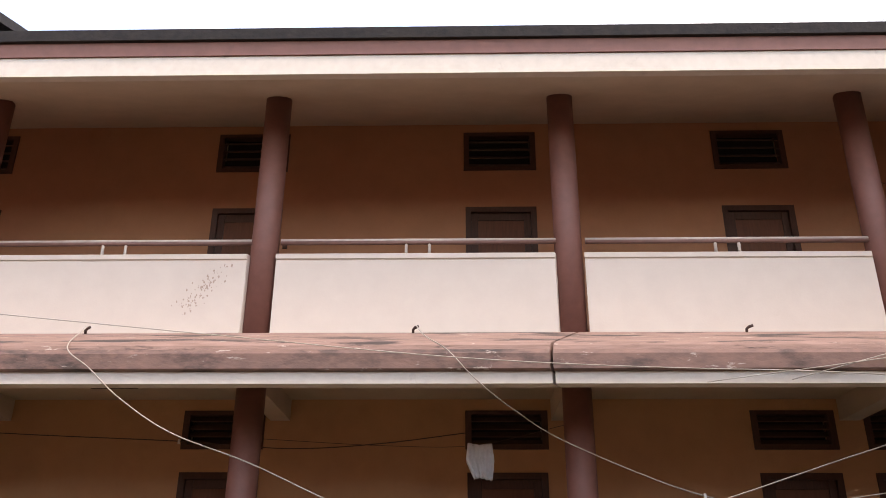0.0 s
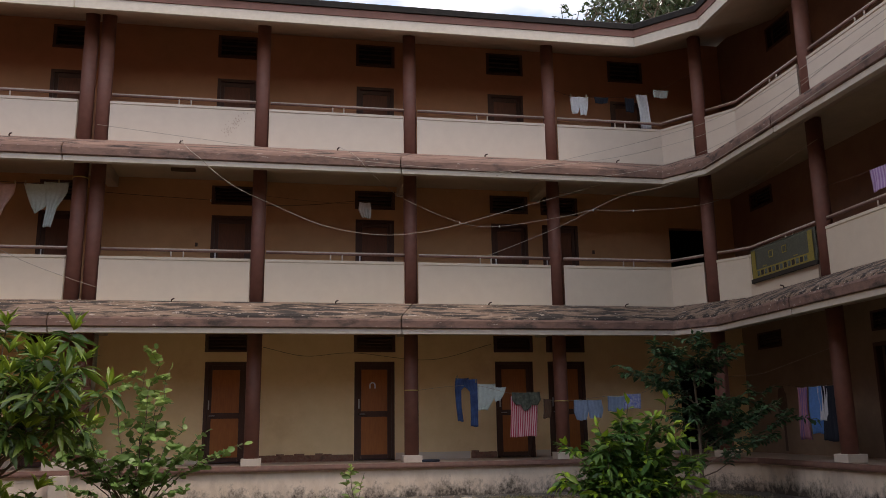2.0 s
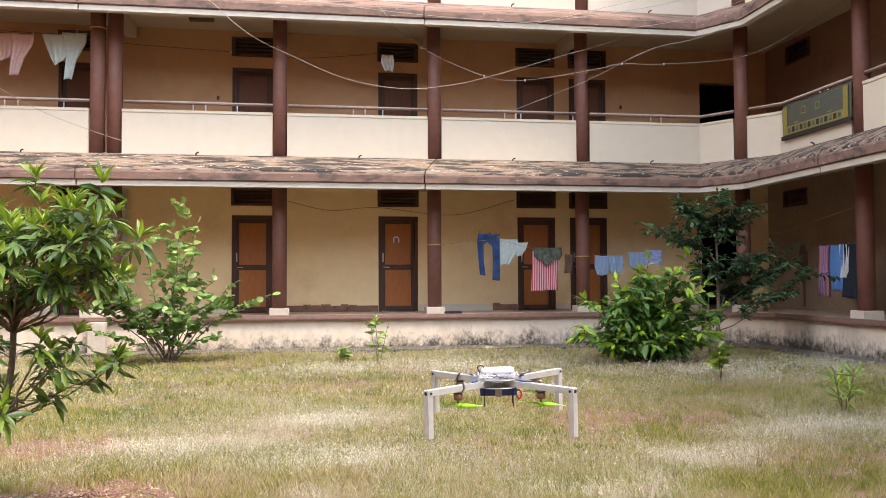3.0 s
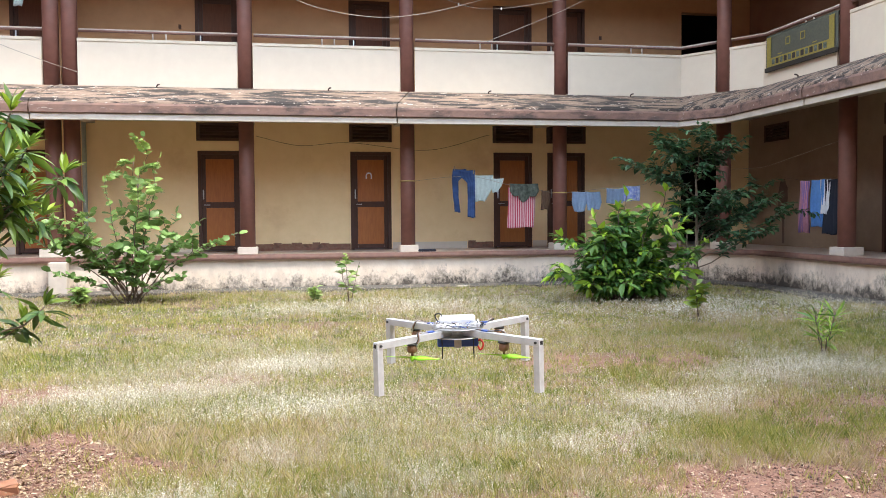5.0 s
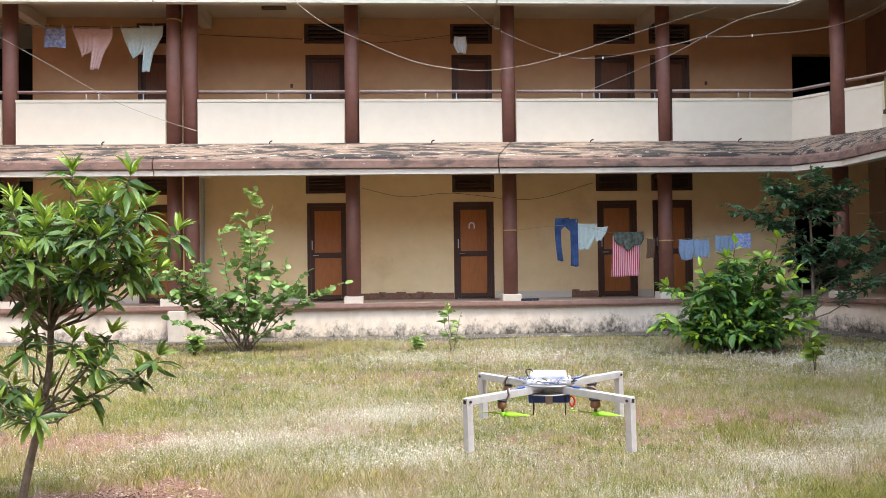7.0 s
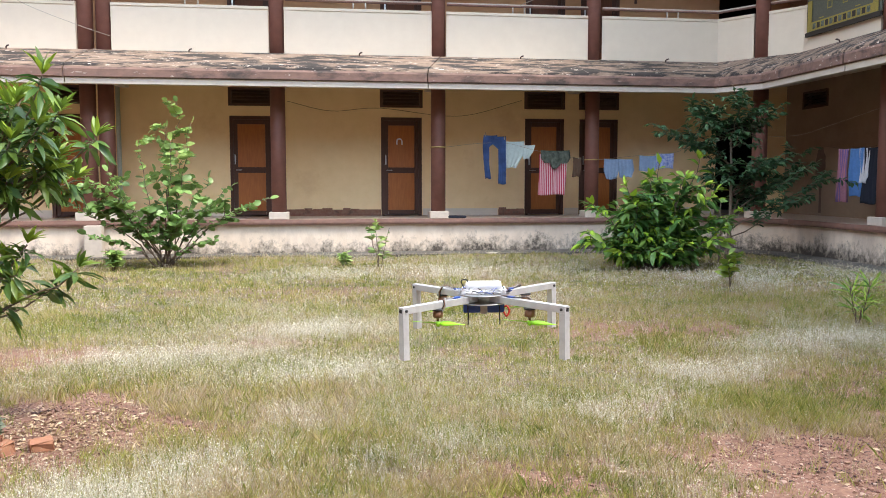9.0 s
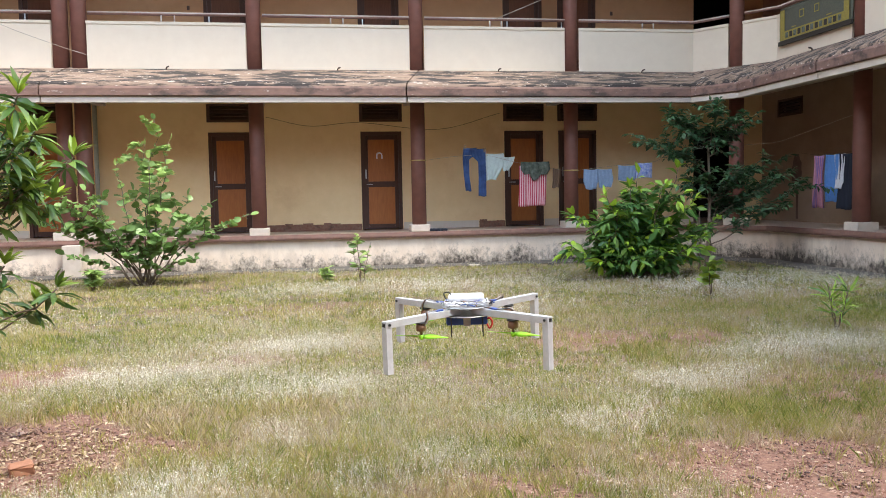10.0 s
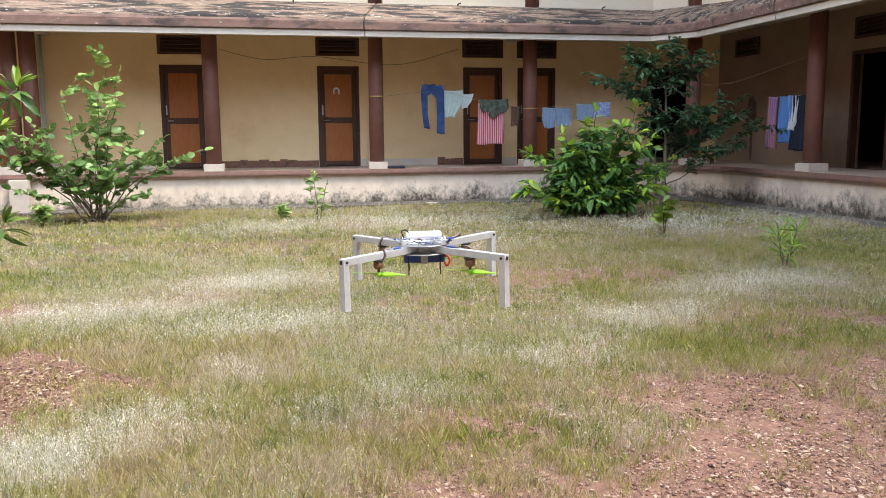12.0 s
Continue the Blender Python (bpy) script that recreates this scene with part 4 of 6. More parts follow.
garment("shorts", "white shorts hanging from the top corridor line", (6.03, 16.75, 8.80), [("leg", [(0.0, 0.0, 0.25), (-0.3, 0.02, 0.22), (-0.42, 0.05, 0.18)], F_WHITE, ""), ("leg", [(0.0, 0.2, 0.44), (-0.28, 0.22, 0.42), (-0.45, 0.24, 0.38)], F_WHITE, "")], pegs=((0.02, 0.0), (0.4, 0.0)))
garment("small_cloth", "small dark cloth on the top corridor line", (6.62, 16.75, 8.82), [("body", [(0.0, 0.0, 0.34), (-0.15, 0.02, 0.32)], F_NAVY, "")])
garment("long_cloth", "long white cloth hanging from the top corridor line", (7.62, 16.72, 8.93), [("body", [(0.0, 0.0, 0.30), (-0.4, 0.08, 0.32), (-1.1, 0.1, 0.36)], F_WHITE, "")], wave=0.02)
garment("small_cloth", "small pale cloth beside the long white one", (8.02, 16.6, 9.02), [("body", [(0.0, 0.0, 0.40), (-0.20, 0.02, 0.34)], F_AQUA, "")])
garment("shirt", "black shirt hanging from the top corridor line", (7.38, 16.78, 8.85), [("body", [(0.0, 0.0, 0.24), (-0.35, 0.02, 0.22)], F_NAVY, "")])
# side wing
for i, (y, w, h, mat, nm, lab) in enumerate(((14.12, 0.30, 0.96, F_PSTR, "striped_towel", "pink striped towel hanging in the side corridor"), (13.80, 0.42, 0.85, F_SKY, "shirt", "bright blue shirt hanging in the side corridor"), (13.50, 0.25, 0.62, F_WHITE, "small_cloth", "pale cloth hanging among dark clothes"), (13.40, 0.42, 0.98, F_NAVY, "trousers", "black trousers hanging in the side corridor"))):
    garment(nm, lab, (9.34, y, 2.02), [("body", [(0.0, 0.0, w), (-h * 0.5, 0.0, w * 0.97), (-h, 0.02, w * 0.92)], mat, "")], yaw=-90, wave=0.028)
cable("washing_line", [(9.34, 14.6, 2.10), (9.34, 14.0, 2.03), (9.34, 13.2, 2.03), (9.3, 12.74, 2.1)], 0.006, M_CABLE_D, "dark washing line in the side corridor", "washing line")
garment("checked_cloth", "lilac checked cloth hanging above the side wing rail", (9.14, 11.2, 5.42), [("body", [(0.0, 0.0, 0.95), (-0.38, 0.02, 0.93)], F_LILAC, "")], yaw=-90)
cable("washing_line", [(9.14, 12.45, 5.50), (9.14, 11.0, 5.41), (9.14, 9.55, 5.5)], 0.006, M_CABLE_D, "dark washing line above the side wing rail", "washing line")

# patterned rug over the side parapet
rug = empty("rug", (9.05, 14.82, 4.81))
rug.rotation_euler = (0, 0, radians(-90))
F_RUG = fabric("grey_green_rug", (0.075, 0.08, 0.062), (0.11, 0.11, 0.08), scale=40)
F_RUGD = fabric("dark_rug_edge", (0.035, 0.028, 0.022))
F_RUGY = fabric("yellow_olive_rug", (0.30, 0.24, 0.05), (0.22, 0.175, 0.045), scale=40)
bm = cloth(bmesh.new(), [(0.0, 0.0, 2.15), (-0.66, 0.0, 2.13)], 0.006, nu=24, thick=0.016, seed=4, freq=2)
part("field", bm, F_RUG, rug)
part("top_fold", B(0.0, 2.15, 0.0, 0.19, 0.0, 0.018, 0.006), F_RUG, rug)
part("border", B(0.06, 2.09, -0.032, -0.028, -0.59, -0.43), F_RUGY, rug, "yellow-olive border band")
part("border", B(0.06, 0.20, -0.032, -0.028, -0.428, -0.03), F_RUGY, rug, "yellow-olive border band")
part("border", B(1.95, 2.09, -0.032, -0.028, -0.428, -0.03), F_RUGY, rug, "yellow-olive border band")
part("hem", B(-0.005, 2.15, -0.036, 0.012, -0.675, -0.60), F_RUGD, rug, "dark hem")
for k in range(13):
    part("motif", B(0.24 + k * 0.13, 0.33 + k * 0.13, -0.037, -0.033, -0.56, -0.46, 0.001), F_RUGD if k % 2 else F_GREEN, rug)
for k, (x, z) in enumerate(((0.75, -0.2), (1.2, -0.2), (0.5, -0.33), (1.55, -0.33))):
    w = 0.07
    bm = bmesh.new()
    for a in ((-w, w, w - 0.015, w), (-w, w, -w, -w + 0.015), (-w, -w + 0.015, -w + 0.015, w - 0.015), (w - 0.015, w, -w + 0.015, w - 0.015)):
        if k < 2 or a[2] == -w:
            box(bm, x + a[0], x + a[1], -0.034, -0.028, z + a[2], z + a[3])
    part("motif", bm, F_RUGY, rug)
tagged(rug, "grey-green patterned rug with yellow border airing over the parapet", "rug")


# ---------------------------------------------------------------- plants
def leaf_shape(half, curl, fold):
    """One leaf along y: rows of left edge, midrib, right edge, and a tip; folded at the midrib, bent down to the tip."""
    v, f = [], []
    ts = (0.0, 0.22, 0.52, 0.82)
    for t, w in zip(ts, half):
        z = curl * (0.6 * t - 1.1 * t * t)
        v += [(-w, t, z, fold * w), (0, t, z, 0), (w, t, z, fold * w)]
    v.append((0, 1.0, curl * -0.5, 0))
    for r in range(3):
        q = r * 3
        f += [(q, q + 1, q + 4), (q, q + 4, q + 3), (q + 1, q + 2, q + 5), (q + 1, q + 5, q + 4)]
    f += [(9, 10, 12), (10, 11, 12)]
    return np.array(v, float), np.array(f)


LEAF_SHAPES = {"long": leaf_shape((0.05, 0.34, 0.5, 0.27), 0.30, 0.35), "round": leaf_shape((0.12, 0.46, 0.52, 0.40), 0.12, 0.25),
               "cheap": (np.array([[0, 0, 0, 0], [-0.5, 0.42, 0, 0.2], [0, 0.5, 0, 0], [0.5, 0.42, 0, 0.2], [0, 1, -0.12, 0]]), np.array([[0, 3, 2], [0, 2, 1], [2, 3, 4], [1, 2, 4]]))}


def leaf_mesh(name, pos, direc, length, width, mat, parent, seed=0, roll=0.6, shape="long", young=None):
    """Leaves at pos pointing along direc; young: 0 to 1 for each leaf."""
    rng = np.random.default_rng(seed)
    pos, d = np.asarray(pos, float), np.asarray(direc, float)
    n = len(pos)
    d /= np.linalg.norm(d, axis=1, keepdims=True) + 1e-9
    up = np.tile([0, 0, 1.0], (n, 1)) + rng.normal(0, roll, (n, 3))
    x = np.cross(d, up)
    x /= np.linalg.norm(x, axis=1, keepdims=True) + 1e-9
    z = np.cross(x, d)
    L = (np.broadcast_to(length, n) * rng.uniform(0.7, 1.15, n))[:, None, None]
    W = (np.broadcast_to(width, n) * rng.uniform(0.75, 1.15, n))[:, None, None]
    t, tf = LEAF_SHAPES[shape]
    k = len(t)
    zs = L * t[None, :, 2:3] + W * t[None, :, 3:4]
    V = pos[:, None, :] + x[:, None, :] * t[None, :, 0:1] * W + d[:, None, :] * t[None, :, 1:2] * L + z[:, None, :] * zs * (0.7 + 0.6 * rng.random((n, 1, 1)))
    F = (tf[None] + k * np.arange(n)[:, None, None]).reshape(-1, 3)
    ob = raw_mesh(name, V.reshape(-1, 3).tolist(), F.tolist(), mat, parent, smooth=shape != "cheap")
    a = ob.data.attributes.new("young", "FLOAT", "POINT")
    y = np.zeros(n) if young is None else np.asarray(young, float)
    a.data.foreach_set("value", np.repeat(y, k).astype(np.float32))
    return ob


def limb(a, b, sag=0.0, n=6, wob=0.02, rng=None):
    a, b = Vector(a), Vector(b)
    out = []
    for i in range(n + 1):
        t = i / n
        p = a.lerp(b, t) + Vector((0, 0, sag * math.sin(math.pi * t)))
        if 0 < i < n and rng:
            p += Vector((rng.gauss(0, wob), rng.gauss(0, wob), rng.gauss(0, wob)))
        out.append(p)
    return out


def taper(r0, r1, n):
    return [r0 + (r1 - r0) * i / (n - 1) for i in range(n)]


class Leaves:
    """Collects leaves of one plant."""
    def __init__(self, seed):
        self.rng, self.pos, self.dir, self.len, self.young = random.Random(seed), [], [], [], []

    def add(self, p, d, length, young):
        self.pos.append(tuple(p))
        self.dir.append(tuple(d))
        self.len.append(length)
        self.young.append(min(1.0, max(0.0, young)))

    def whorl(self, p, d, length, n_up, n_down):
        """Fresh upright leaves over drooping dark old ones, all round a twig end."""
        r = self.rng
        d = d.normalized()
        o0 = d.orthogonal().normalized()
        for k in range(n_up + n_down):
            o = Matrix.Rotation(k * 2.4 + r.uniform(-0.3, 0.3), 3, d) @ o0
            if k < n_up:
                self.add(p + d * 0.01, o * r.uniform(0.5, 1.1) + d * r.uniform(0.5, 1.1) + Vector((0, 0, 0.35)), length * r.uniform(0.6, 0.95), r.uniform(0.15, 1.0))
            else:
                self.add(p - d * r.uniform(0.01, 0.09), o + d * r.uniform(-0.1, 0.4) + Vector((0, 0, r.uniform(-0.75, 0.1))), length * r.uniform(0.85, 1.15), r.uniform(-0.2, 0.4))

    def ranks(self, pl, first, step, length, young_tip, droop=0.15):
        """Two ranks of leaves along a twig, youngest at its end."""
        r = self.rng
        for i in range(first, len(pl)):
            d = (pl[i] - pl[i - 1]).normalized()
            o = d.cross(Vector((0, 0, 1)))
            o = o.normalized() if o.length > 0.1 else Vector((1, 0, 0))
            o = Matrix.Rotation(r.uniform(-0.5, 0.5), 3, d) @ o
            m = max(1, int((pl[i] - pl[i - 1]).length / step))
            for f in range(m):
                u = (i - 1 + f / m) / (len(pl) - 1)
                for sg in (-1, 1):
                    self.add(pl[i - 1].lerp(pl[i], (f + 0.5 * (sg > 0)) / m), o * sg + d * r.uniform(0.3, 0.8) + Vector((0, 0, r.uniform(-2, 0.6) * droop)), length * r.uniform(0.7, 1.1), young_tip * (u ** 3) * r.uniform(0.4, 1.2))
        d = (pl[-1] - pl[-2]).normalized()
        for q in range(3):
            self.add(pl[-1], d + Vector((r.uniform(-0.5, 0.5), r.uniform(-0.5, 0.5), r.uniform(-0.7, 0.1))), length * r.uniform(0.5, 0.85), young_tip * r.uniform(0.6, 1.1))

    def mesh(self, name, width, mat, parent, seed, roll, shape):
        ln = np.array(self.len)
        return leaf_mesh(name, self.pos, self.dir, ln, ln * width, mat, parent, seed, roll, shape, self.young)


def young_tree():
    """Slender sapling with two tiers of whorled long leaves, bare trunk between."""
    rng = random.Random(5)
    e = empty("young_tree", (-2.04, 4.6, 0))
    bm = bmesh.new()
    trunk = catmull([(-0.03, 0, -0.05), (0.04, 0, 0.33), (0.11, 0.02, 0.67), (0.15, 0.03, 0.93), (0.16, 0.03, 1.25)], 5)
    tube(bm, trunk, taper(0.024, 0.016, len(trunk)), 9)
    lv = Leaves(5)
    upper = [(0.21, 2.07), (0.72, 1.98), (0.80, 1.72), (0.42, 1.93), (0.12, 1.78), (-0.02, 1.83), (0.36, 1.75), (0.59, 1.64), (-0.10, 1.58), (0.12, 1.52), (0.29, 1.46), (0.50, 1.48), (0.55, 1.86), (0.27, 1.90), (0.70, 1.60), (-0.25, 1.70), (-0.32, 1.50), (-0.2, 1.92)]
    upper += [(rng.uniform(-0.3, 0.75), rng.uniform(1.48, 1.88)) for _ in range(30)]
    lower = [(-0.05, 1.16), (0.10, 1.14), (0.40, 1.15), (0.54, 1.16), (0.27, 1.05), (0.68, 1.00), (-0.10, 0.90), (0.06, 0.82), (0.24, 0.80), (0.38, 0.82), (0.55, 0.90), (-0.25, 1.0)]
    for tier, z0 in ((upper, 1.22), (lower, 0.70)):
        for x, z in tier:
            side = rng.uniform(-0.42, 0.42)
            st = min(trunk, key=lambda p: abs(p.z - (z0 - rng.uniform(0, 0.12))))
            end = Vector((x, side, z - 0.06))
            pl = limb(st, end, -0.04, 6, 0.012, rng)
            tube(bm, pl, taper(0.0075, 0.004, 7), 6)
            lv.whorl(pl[-1], (pl[-1] - pl[-2]).normalized() + Vector((0, 0, 0.5)), 0.155, 11, 15)
            if rng.random() < 0.55:
                p2 = limb(pl[4], pl[4] + Vector((rng.uniform(-0.16, 0.16), rng.uniform(-0.2, 0.2), rng.uniform(0.02, 0.12))), 0, 3, 0.01, rng)
                tube(bm, p2, taper(0.006, 0.004, 4), 5)
                lv.whorl(p2[-1], p2[-1] - p2[-2] + Vector((0, 0, 0.05)), 0.155, 5, 12)
    part("trunk", bm, M_BARK, e, "slender grey-brown trunk and twigs")
    lv.mesh("crown", 0.235, LEAF_NEAR, e, 5, 0.35, "long")
    tagged(e, "slender young tree with whorls of long green leaves", "tree")


def leafy_shrub():
    """Many thin arching stems with rounded leaflets in two ranks."""
    rng = random.Random(8)
    e = empty("leafy_shrub", (-2.66, 14.35, 0))
    bm = bmesh.new()
    pos, dr, ln = [], [], []
    ends = [(0.25, 0, 2.75), (0.05, 0.2, 2.35), (0.5, -0.1, 2.4), (-1.5, -0.1, 1.75), (-1.2, 0.3, 1.35), (-0.8, -0.3, 1.6), (1.5, -0.2, 1.05), (1.1, 0.1, 1.35), (0.9, -0.4, 1.1), (-1.7, 0.2, 1.1), (-0.5, -0.5, 1.2), (0.4, -0.6, 0.9), (-0.2, 0.4, 1.6), (0.7, 0.4, 1.5), (-1.1, -0.5, 0.6), (0.9, -0.5, 0.5), (1.75, 0.1, 1.15), (-0.9, 0.1, 0.9), (0.2, -0.3, 2.1), (0.35, 0.2, 1.9), (-0.35, -0.1, 2.0), (-1.3, 0.0, 1.55)]
    for x, y, z in ends:
        pl = limb((rng.uniform(-0.1, 0.1), rng.uniform(-0.1, 0.1), -0.03), (x, y, z), 0.12 * abs(x), 9, 0.03, rng)
        tube(bm, pl, taper(0.013, 0.004, 10), 6)
        twigs = [pl]
        for i in range(3, 10):
            if rng.random() < 0.42:
                a = rng.uniform(0, 6.3)
                t = limb(pl[i], pl[i] + Vector((math.cos(a) * 0.33, math.sin(a) * 0.3, rng.uniform(-0.05, 0.28))), 0.03, 5, 0.015, rng)
                tube(bm, t, taper(0.006, 0.003, 6), 5)
                twigs.append(t)
        for t in twigs:
            for i in range(2 if len(t) < 8 else 4, len(t)):
                d = (t[i] - t[i - 1]).normalized()
                o = d.cross(Vector((0, 0, 1)))
                o = o.normalized() if o.length > 0.05 else Vector((1, 0, 0))
                for sg in (-1, 1):
                    for f in (0.0, 0.5):
                        pos.append(t[i - 1].lerp(t[i], f))
                        dr.append(o * sg + d * 0.45 + Vector((0, 0, rng.uniform(-0.3, 0.2))))
                        ln.append(rng.uniform(0.10, 0.17))
                if i == len(t) - 1:
                    pos.append(t[i])
                    dr.append(d)
                    ln.append(0.13)
    part("stem", bm, M_BARK, e, "thin arching grey stems")
    high = np.array([p[2] for p in pos])
    leaf_mesh("crown", pos, dr, np.array(ln), np.array(ln) * 0.74, LEAF_SHRUB, e, 8, 0.8, "round", np.clip((high - 0.7) / 1.6, 0, 1) * np.random.default_rng(8).uniform(0.2, 1.0, len(pos)))
    tagged(e, "open shrub with arching stems and rounded light green leaves", "shrub")


def dense_bush():
    """Leafy branches fanning from the ground, fresh yellow-green leaves at their ends."""
    rng = random.Random(12)
    e = empty("dense_bush", (5.28, 12.75, 0))
    bm = bmesh.new()
    lv = Leaves(12)
    ends = [(0.54, 1.66), (0.05, 1.60), (-0.68, 1.26), (-1.02, 1.00), (-1.28, 0.42), (-0.17, 1.40), (-0.53, 1.05), (0.27, 1.36), (0.92, 1.20), (1.28, 0.90), (1.10, 0.45), (0.74, 0.50), (0.05, 0.36), (-0.75, 0.32), (-0.38, 0.55), (0.25, 0.90), (0.62, 0.95), (-0.32, 0.85), (-1.0, 0.50)]
    ends += [(x * rng.uniform(0.5, 0.95), z * rng.uniform(0.5, 0.95)) for x, z in ends for _ in range(2)]
    for k, (x, z) in enumerate(ends):
        reach = 0.75 * math.sqrt(max(0.05, 1 - (x / 1.5) ** 2 - (z / 2.2) ** 2))
        side = rng.uniform(-1, 0.3) * reach if k < 19 else rng.uniform(-0.8, 1) * reach
        pl = limb((x * 0.12, side * 0.15, -0.03), (x, side, z * 1.07), 0.10, 7, 0.03, rng)
        tube(bm, pl, taper(0.017, 0.006, 8), 5)
        lv.ranks(pl, 3, 0.10, 0.28, 1.2 if k < 19 else 0.35, 0.3)
        for q in range(4):
            i = rng.randint(3, 6)
            t = limb(pl[i], pl[i] + Vector((rng.uniform(-0.3, 0.3), rng.uniform(-0.35, 0.2), rng.uniform(-0.08, 0.22))), 0.03, 4, 0.01, rng)
            tube(bm, t, taper(0.007, 0.004, 5), 4)
            lv.ranks(t, 1, 0.09, 0.27, (1.1 if rng.random() < 0.45 else 0.2), 0.4)
    part("stem", bm, M_BARK, e, "brown woody stems")
    lv.mesh("crown", 0.36, LEAF_BUSH, e, 12, 0.45, "long")
    tagged(e, "dense bush of large glossy bright green leaves", "bush")


def dark_tree():
    """Small tree of flat feathery sprays on a thin leaning trunk."""
    rng = random.Random(21)
    e = empty("dark_tree", (7.0, 13.85, 0))
    bm = bmesh.new()
    lv = Leaves(21)
    trunk = catmull([(0.05, 0, -0.05), (0.11, 0, 0.7), (0.12, 0.02, 1.6), (0.10, 0.02, 2.2)], 6)
    tube(bm, trunk, taper(0.04, 0.018, len(trunk)), 8)
    for x in (-0.12, 0.2):
        tube(bm, limb((x * 0.4, 0.05, -0.05), (x + 0.1, 0.1, 1.1), 0, 6, 0.02, rng), taper(0.022, 0.01, 7), 6)
    ends = [(0.12, 2.84), (0.83, 2.56), (-0.92, 2.34), (-0.70, 2.72), (-0.41, 2.62), (-0.18, 2.44), (0.31, 2.60), (0.34, 2.34), (-0.39, 2.05), (-0.77, 2.15), (1.48, 1.92), (1.04, 1.72), (0.70, 1.68), (0.36, 1.54), (-0.1, 1.64), (1.42, 1.55), (1.02, 1.30), (1.40, 1.15), (0.54, 1.22), (-0.3, 1.5), (1.85, 1.46), (1.7, 1.75)]
    for x, z in ends:
        st = min(trunk, key=lambda p: abs(p.z - (z - 0.25 - 0.35 * abs(x))))
        pl = limb(st, (x, rng.uniform(-0.4, 0.4), z), 0.06, 7, 0.03, rng)
        tube(bm, pl, taper(0.013, 0.004, 8), 5)
        lv.ranks(pl, 3, 0.05, 0.17, 0.8, 0.25)
        for i in (2, 3, 4, 4, 5, 5, 6, 6, 7):
            d = (pl[i] - pl[i - 1]).normalized()
            t = limb(pl[i], pl[i] + d * 0.16 + Vector((rng.uniform(-0.24, 0.24), rng.uniform(-0.25, 0.25), rng.uniform(-0.12, 0.14))), 0.02, 4, 0.008, rng)
            tube(bm, t, taper(0.005, 0.003, 5), 4)
            lv.ranks(t, 1, 0.045, 0.16, 0.7, 0.25)
    part("trunk", bm, M_BARK, e, "thin brown trunk and limbs")
    lv.mesh("crown", 0.44, LEAF_DARK, e, 21, 0.35, "long")
    tagged(e, "small dark green tree growing behind the bush", "tree")


def spreading_tree(name, at, h, spread, mat, seed, label, leaf, nl, trunk_r, fork, flat=0.8, cat="tree", twig=0.5, lean=0.0, dens=(4, 7), elmax=1.35):
    rng = random.Random(seed)
    e = empty(name, at)
    bm = bmesh.new()
    pos, dr, ln = [], [], []
    top = Vector((lean, 0, h * fork))
    tr = limb((0, 0, -0.05), top, 0, 6, trunk_r * 0.6, rng)
    tube(bm, tr, taper(trunk_r, trunk_r * 0.65, 7), 9)
    for k in range(nl):
        a = k * 2.4 + rng.uniform(-0.4, 0.4)
        el = rng.uniform(-0.05, elmax)
        r = spread * rng.uniform(0.55, 1.0)
        end = top + Vector((math.cos(a) * math.cos(el) * r, math.sin(a) * math.cos(el) * r * flat, math.sin(el) * (h - top.z)))
        st = tr[rng.randint(4, 6)]
        pl = limb(st, end, 0.08 * r, 7, 0.05 * spread, rng)
        tube(bm, pl, taper(trunk_r * 0.42, trunk_r * 0.1, 8), 6)
        for i in range(3, 8):
            for q in range(3):
                a2 = rng.uniform(0, 6.3)
                t2 = limb(pl[i], pl[i] + Vector((math.cos(a2), math.sin(a2), rng.uniform(-0.35, 0.7))) * twig * spread * rng.uniform(0.25, 0.6), 0.0, 4, 0.02 * spread, rng)
                tube(bm, t2, taper(trunk_r * 0.12, trunk_r * 0.05, 5), 4)
                for j in range(1, 5):
                    d = (t2[j] - t2[j - 1]).normalized()
                    for m in range(dens[0] if j < 4 else dens[1]):
                        o = Matrix.Rotation(rng.uniform(0, 6.3), 3, d) @ d.orthogonal().normalized()
                        pos.append(t2[j] + Vector((rng.gauss(0, leaf * 0.4), rng.gauss(0, leaf * 0.4), rng.gauss(0, leaf * 0.4))))
                        dr.append(o + d * rng.uniform(0, 0.8) + Vector((0, 0, -0.35)))
                        ln.append(leaf * rng.uniform(0.7, 1.2))
    part("trunk", bm, M_BARK, e, "brown trunk and limbs")
    leaf_mesh("crown", pos, dr, np.array(ln), np.array(ln) * 0.42, mat, e, seed, 1.1, "cheap")
    tagged(e, label, cat)


young_tree()
leafy_shrub()
dense_bush()
dark_tree()
spreading_tree("tall_tree", (17.9, 34.0, 0), 23.8, 6.9, LEAF_FAR, 33, "tall tree rising behind the roof", 0.36, 48, 0.3, 0.66, 0.8, twig=0.42, dens=(4, 8))


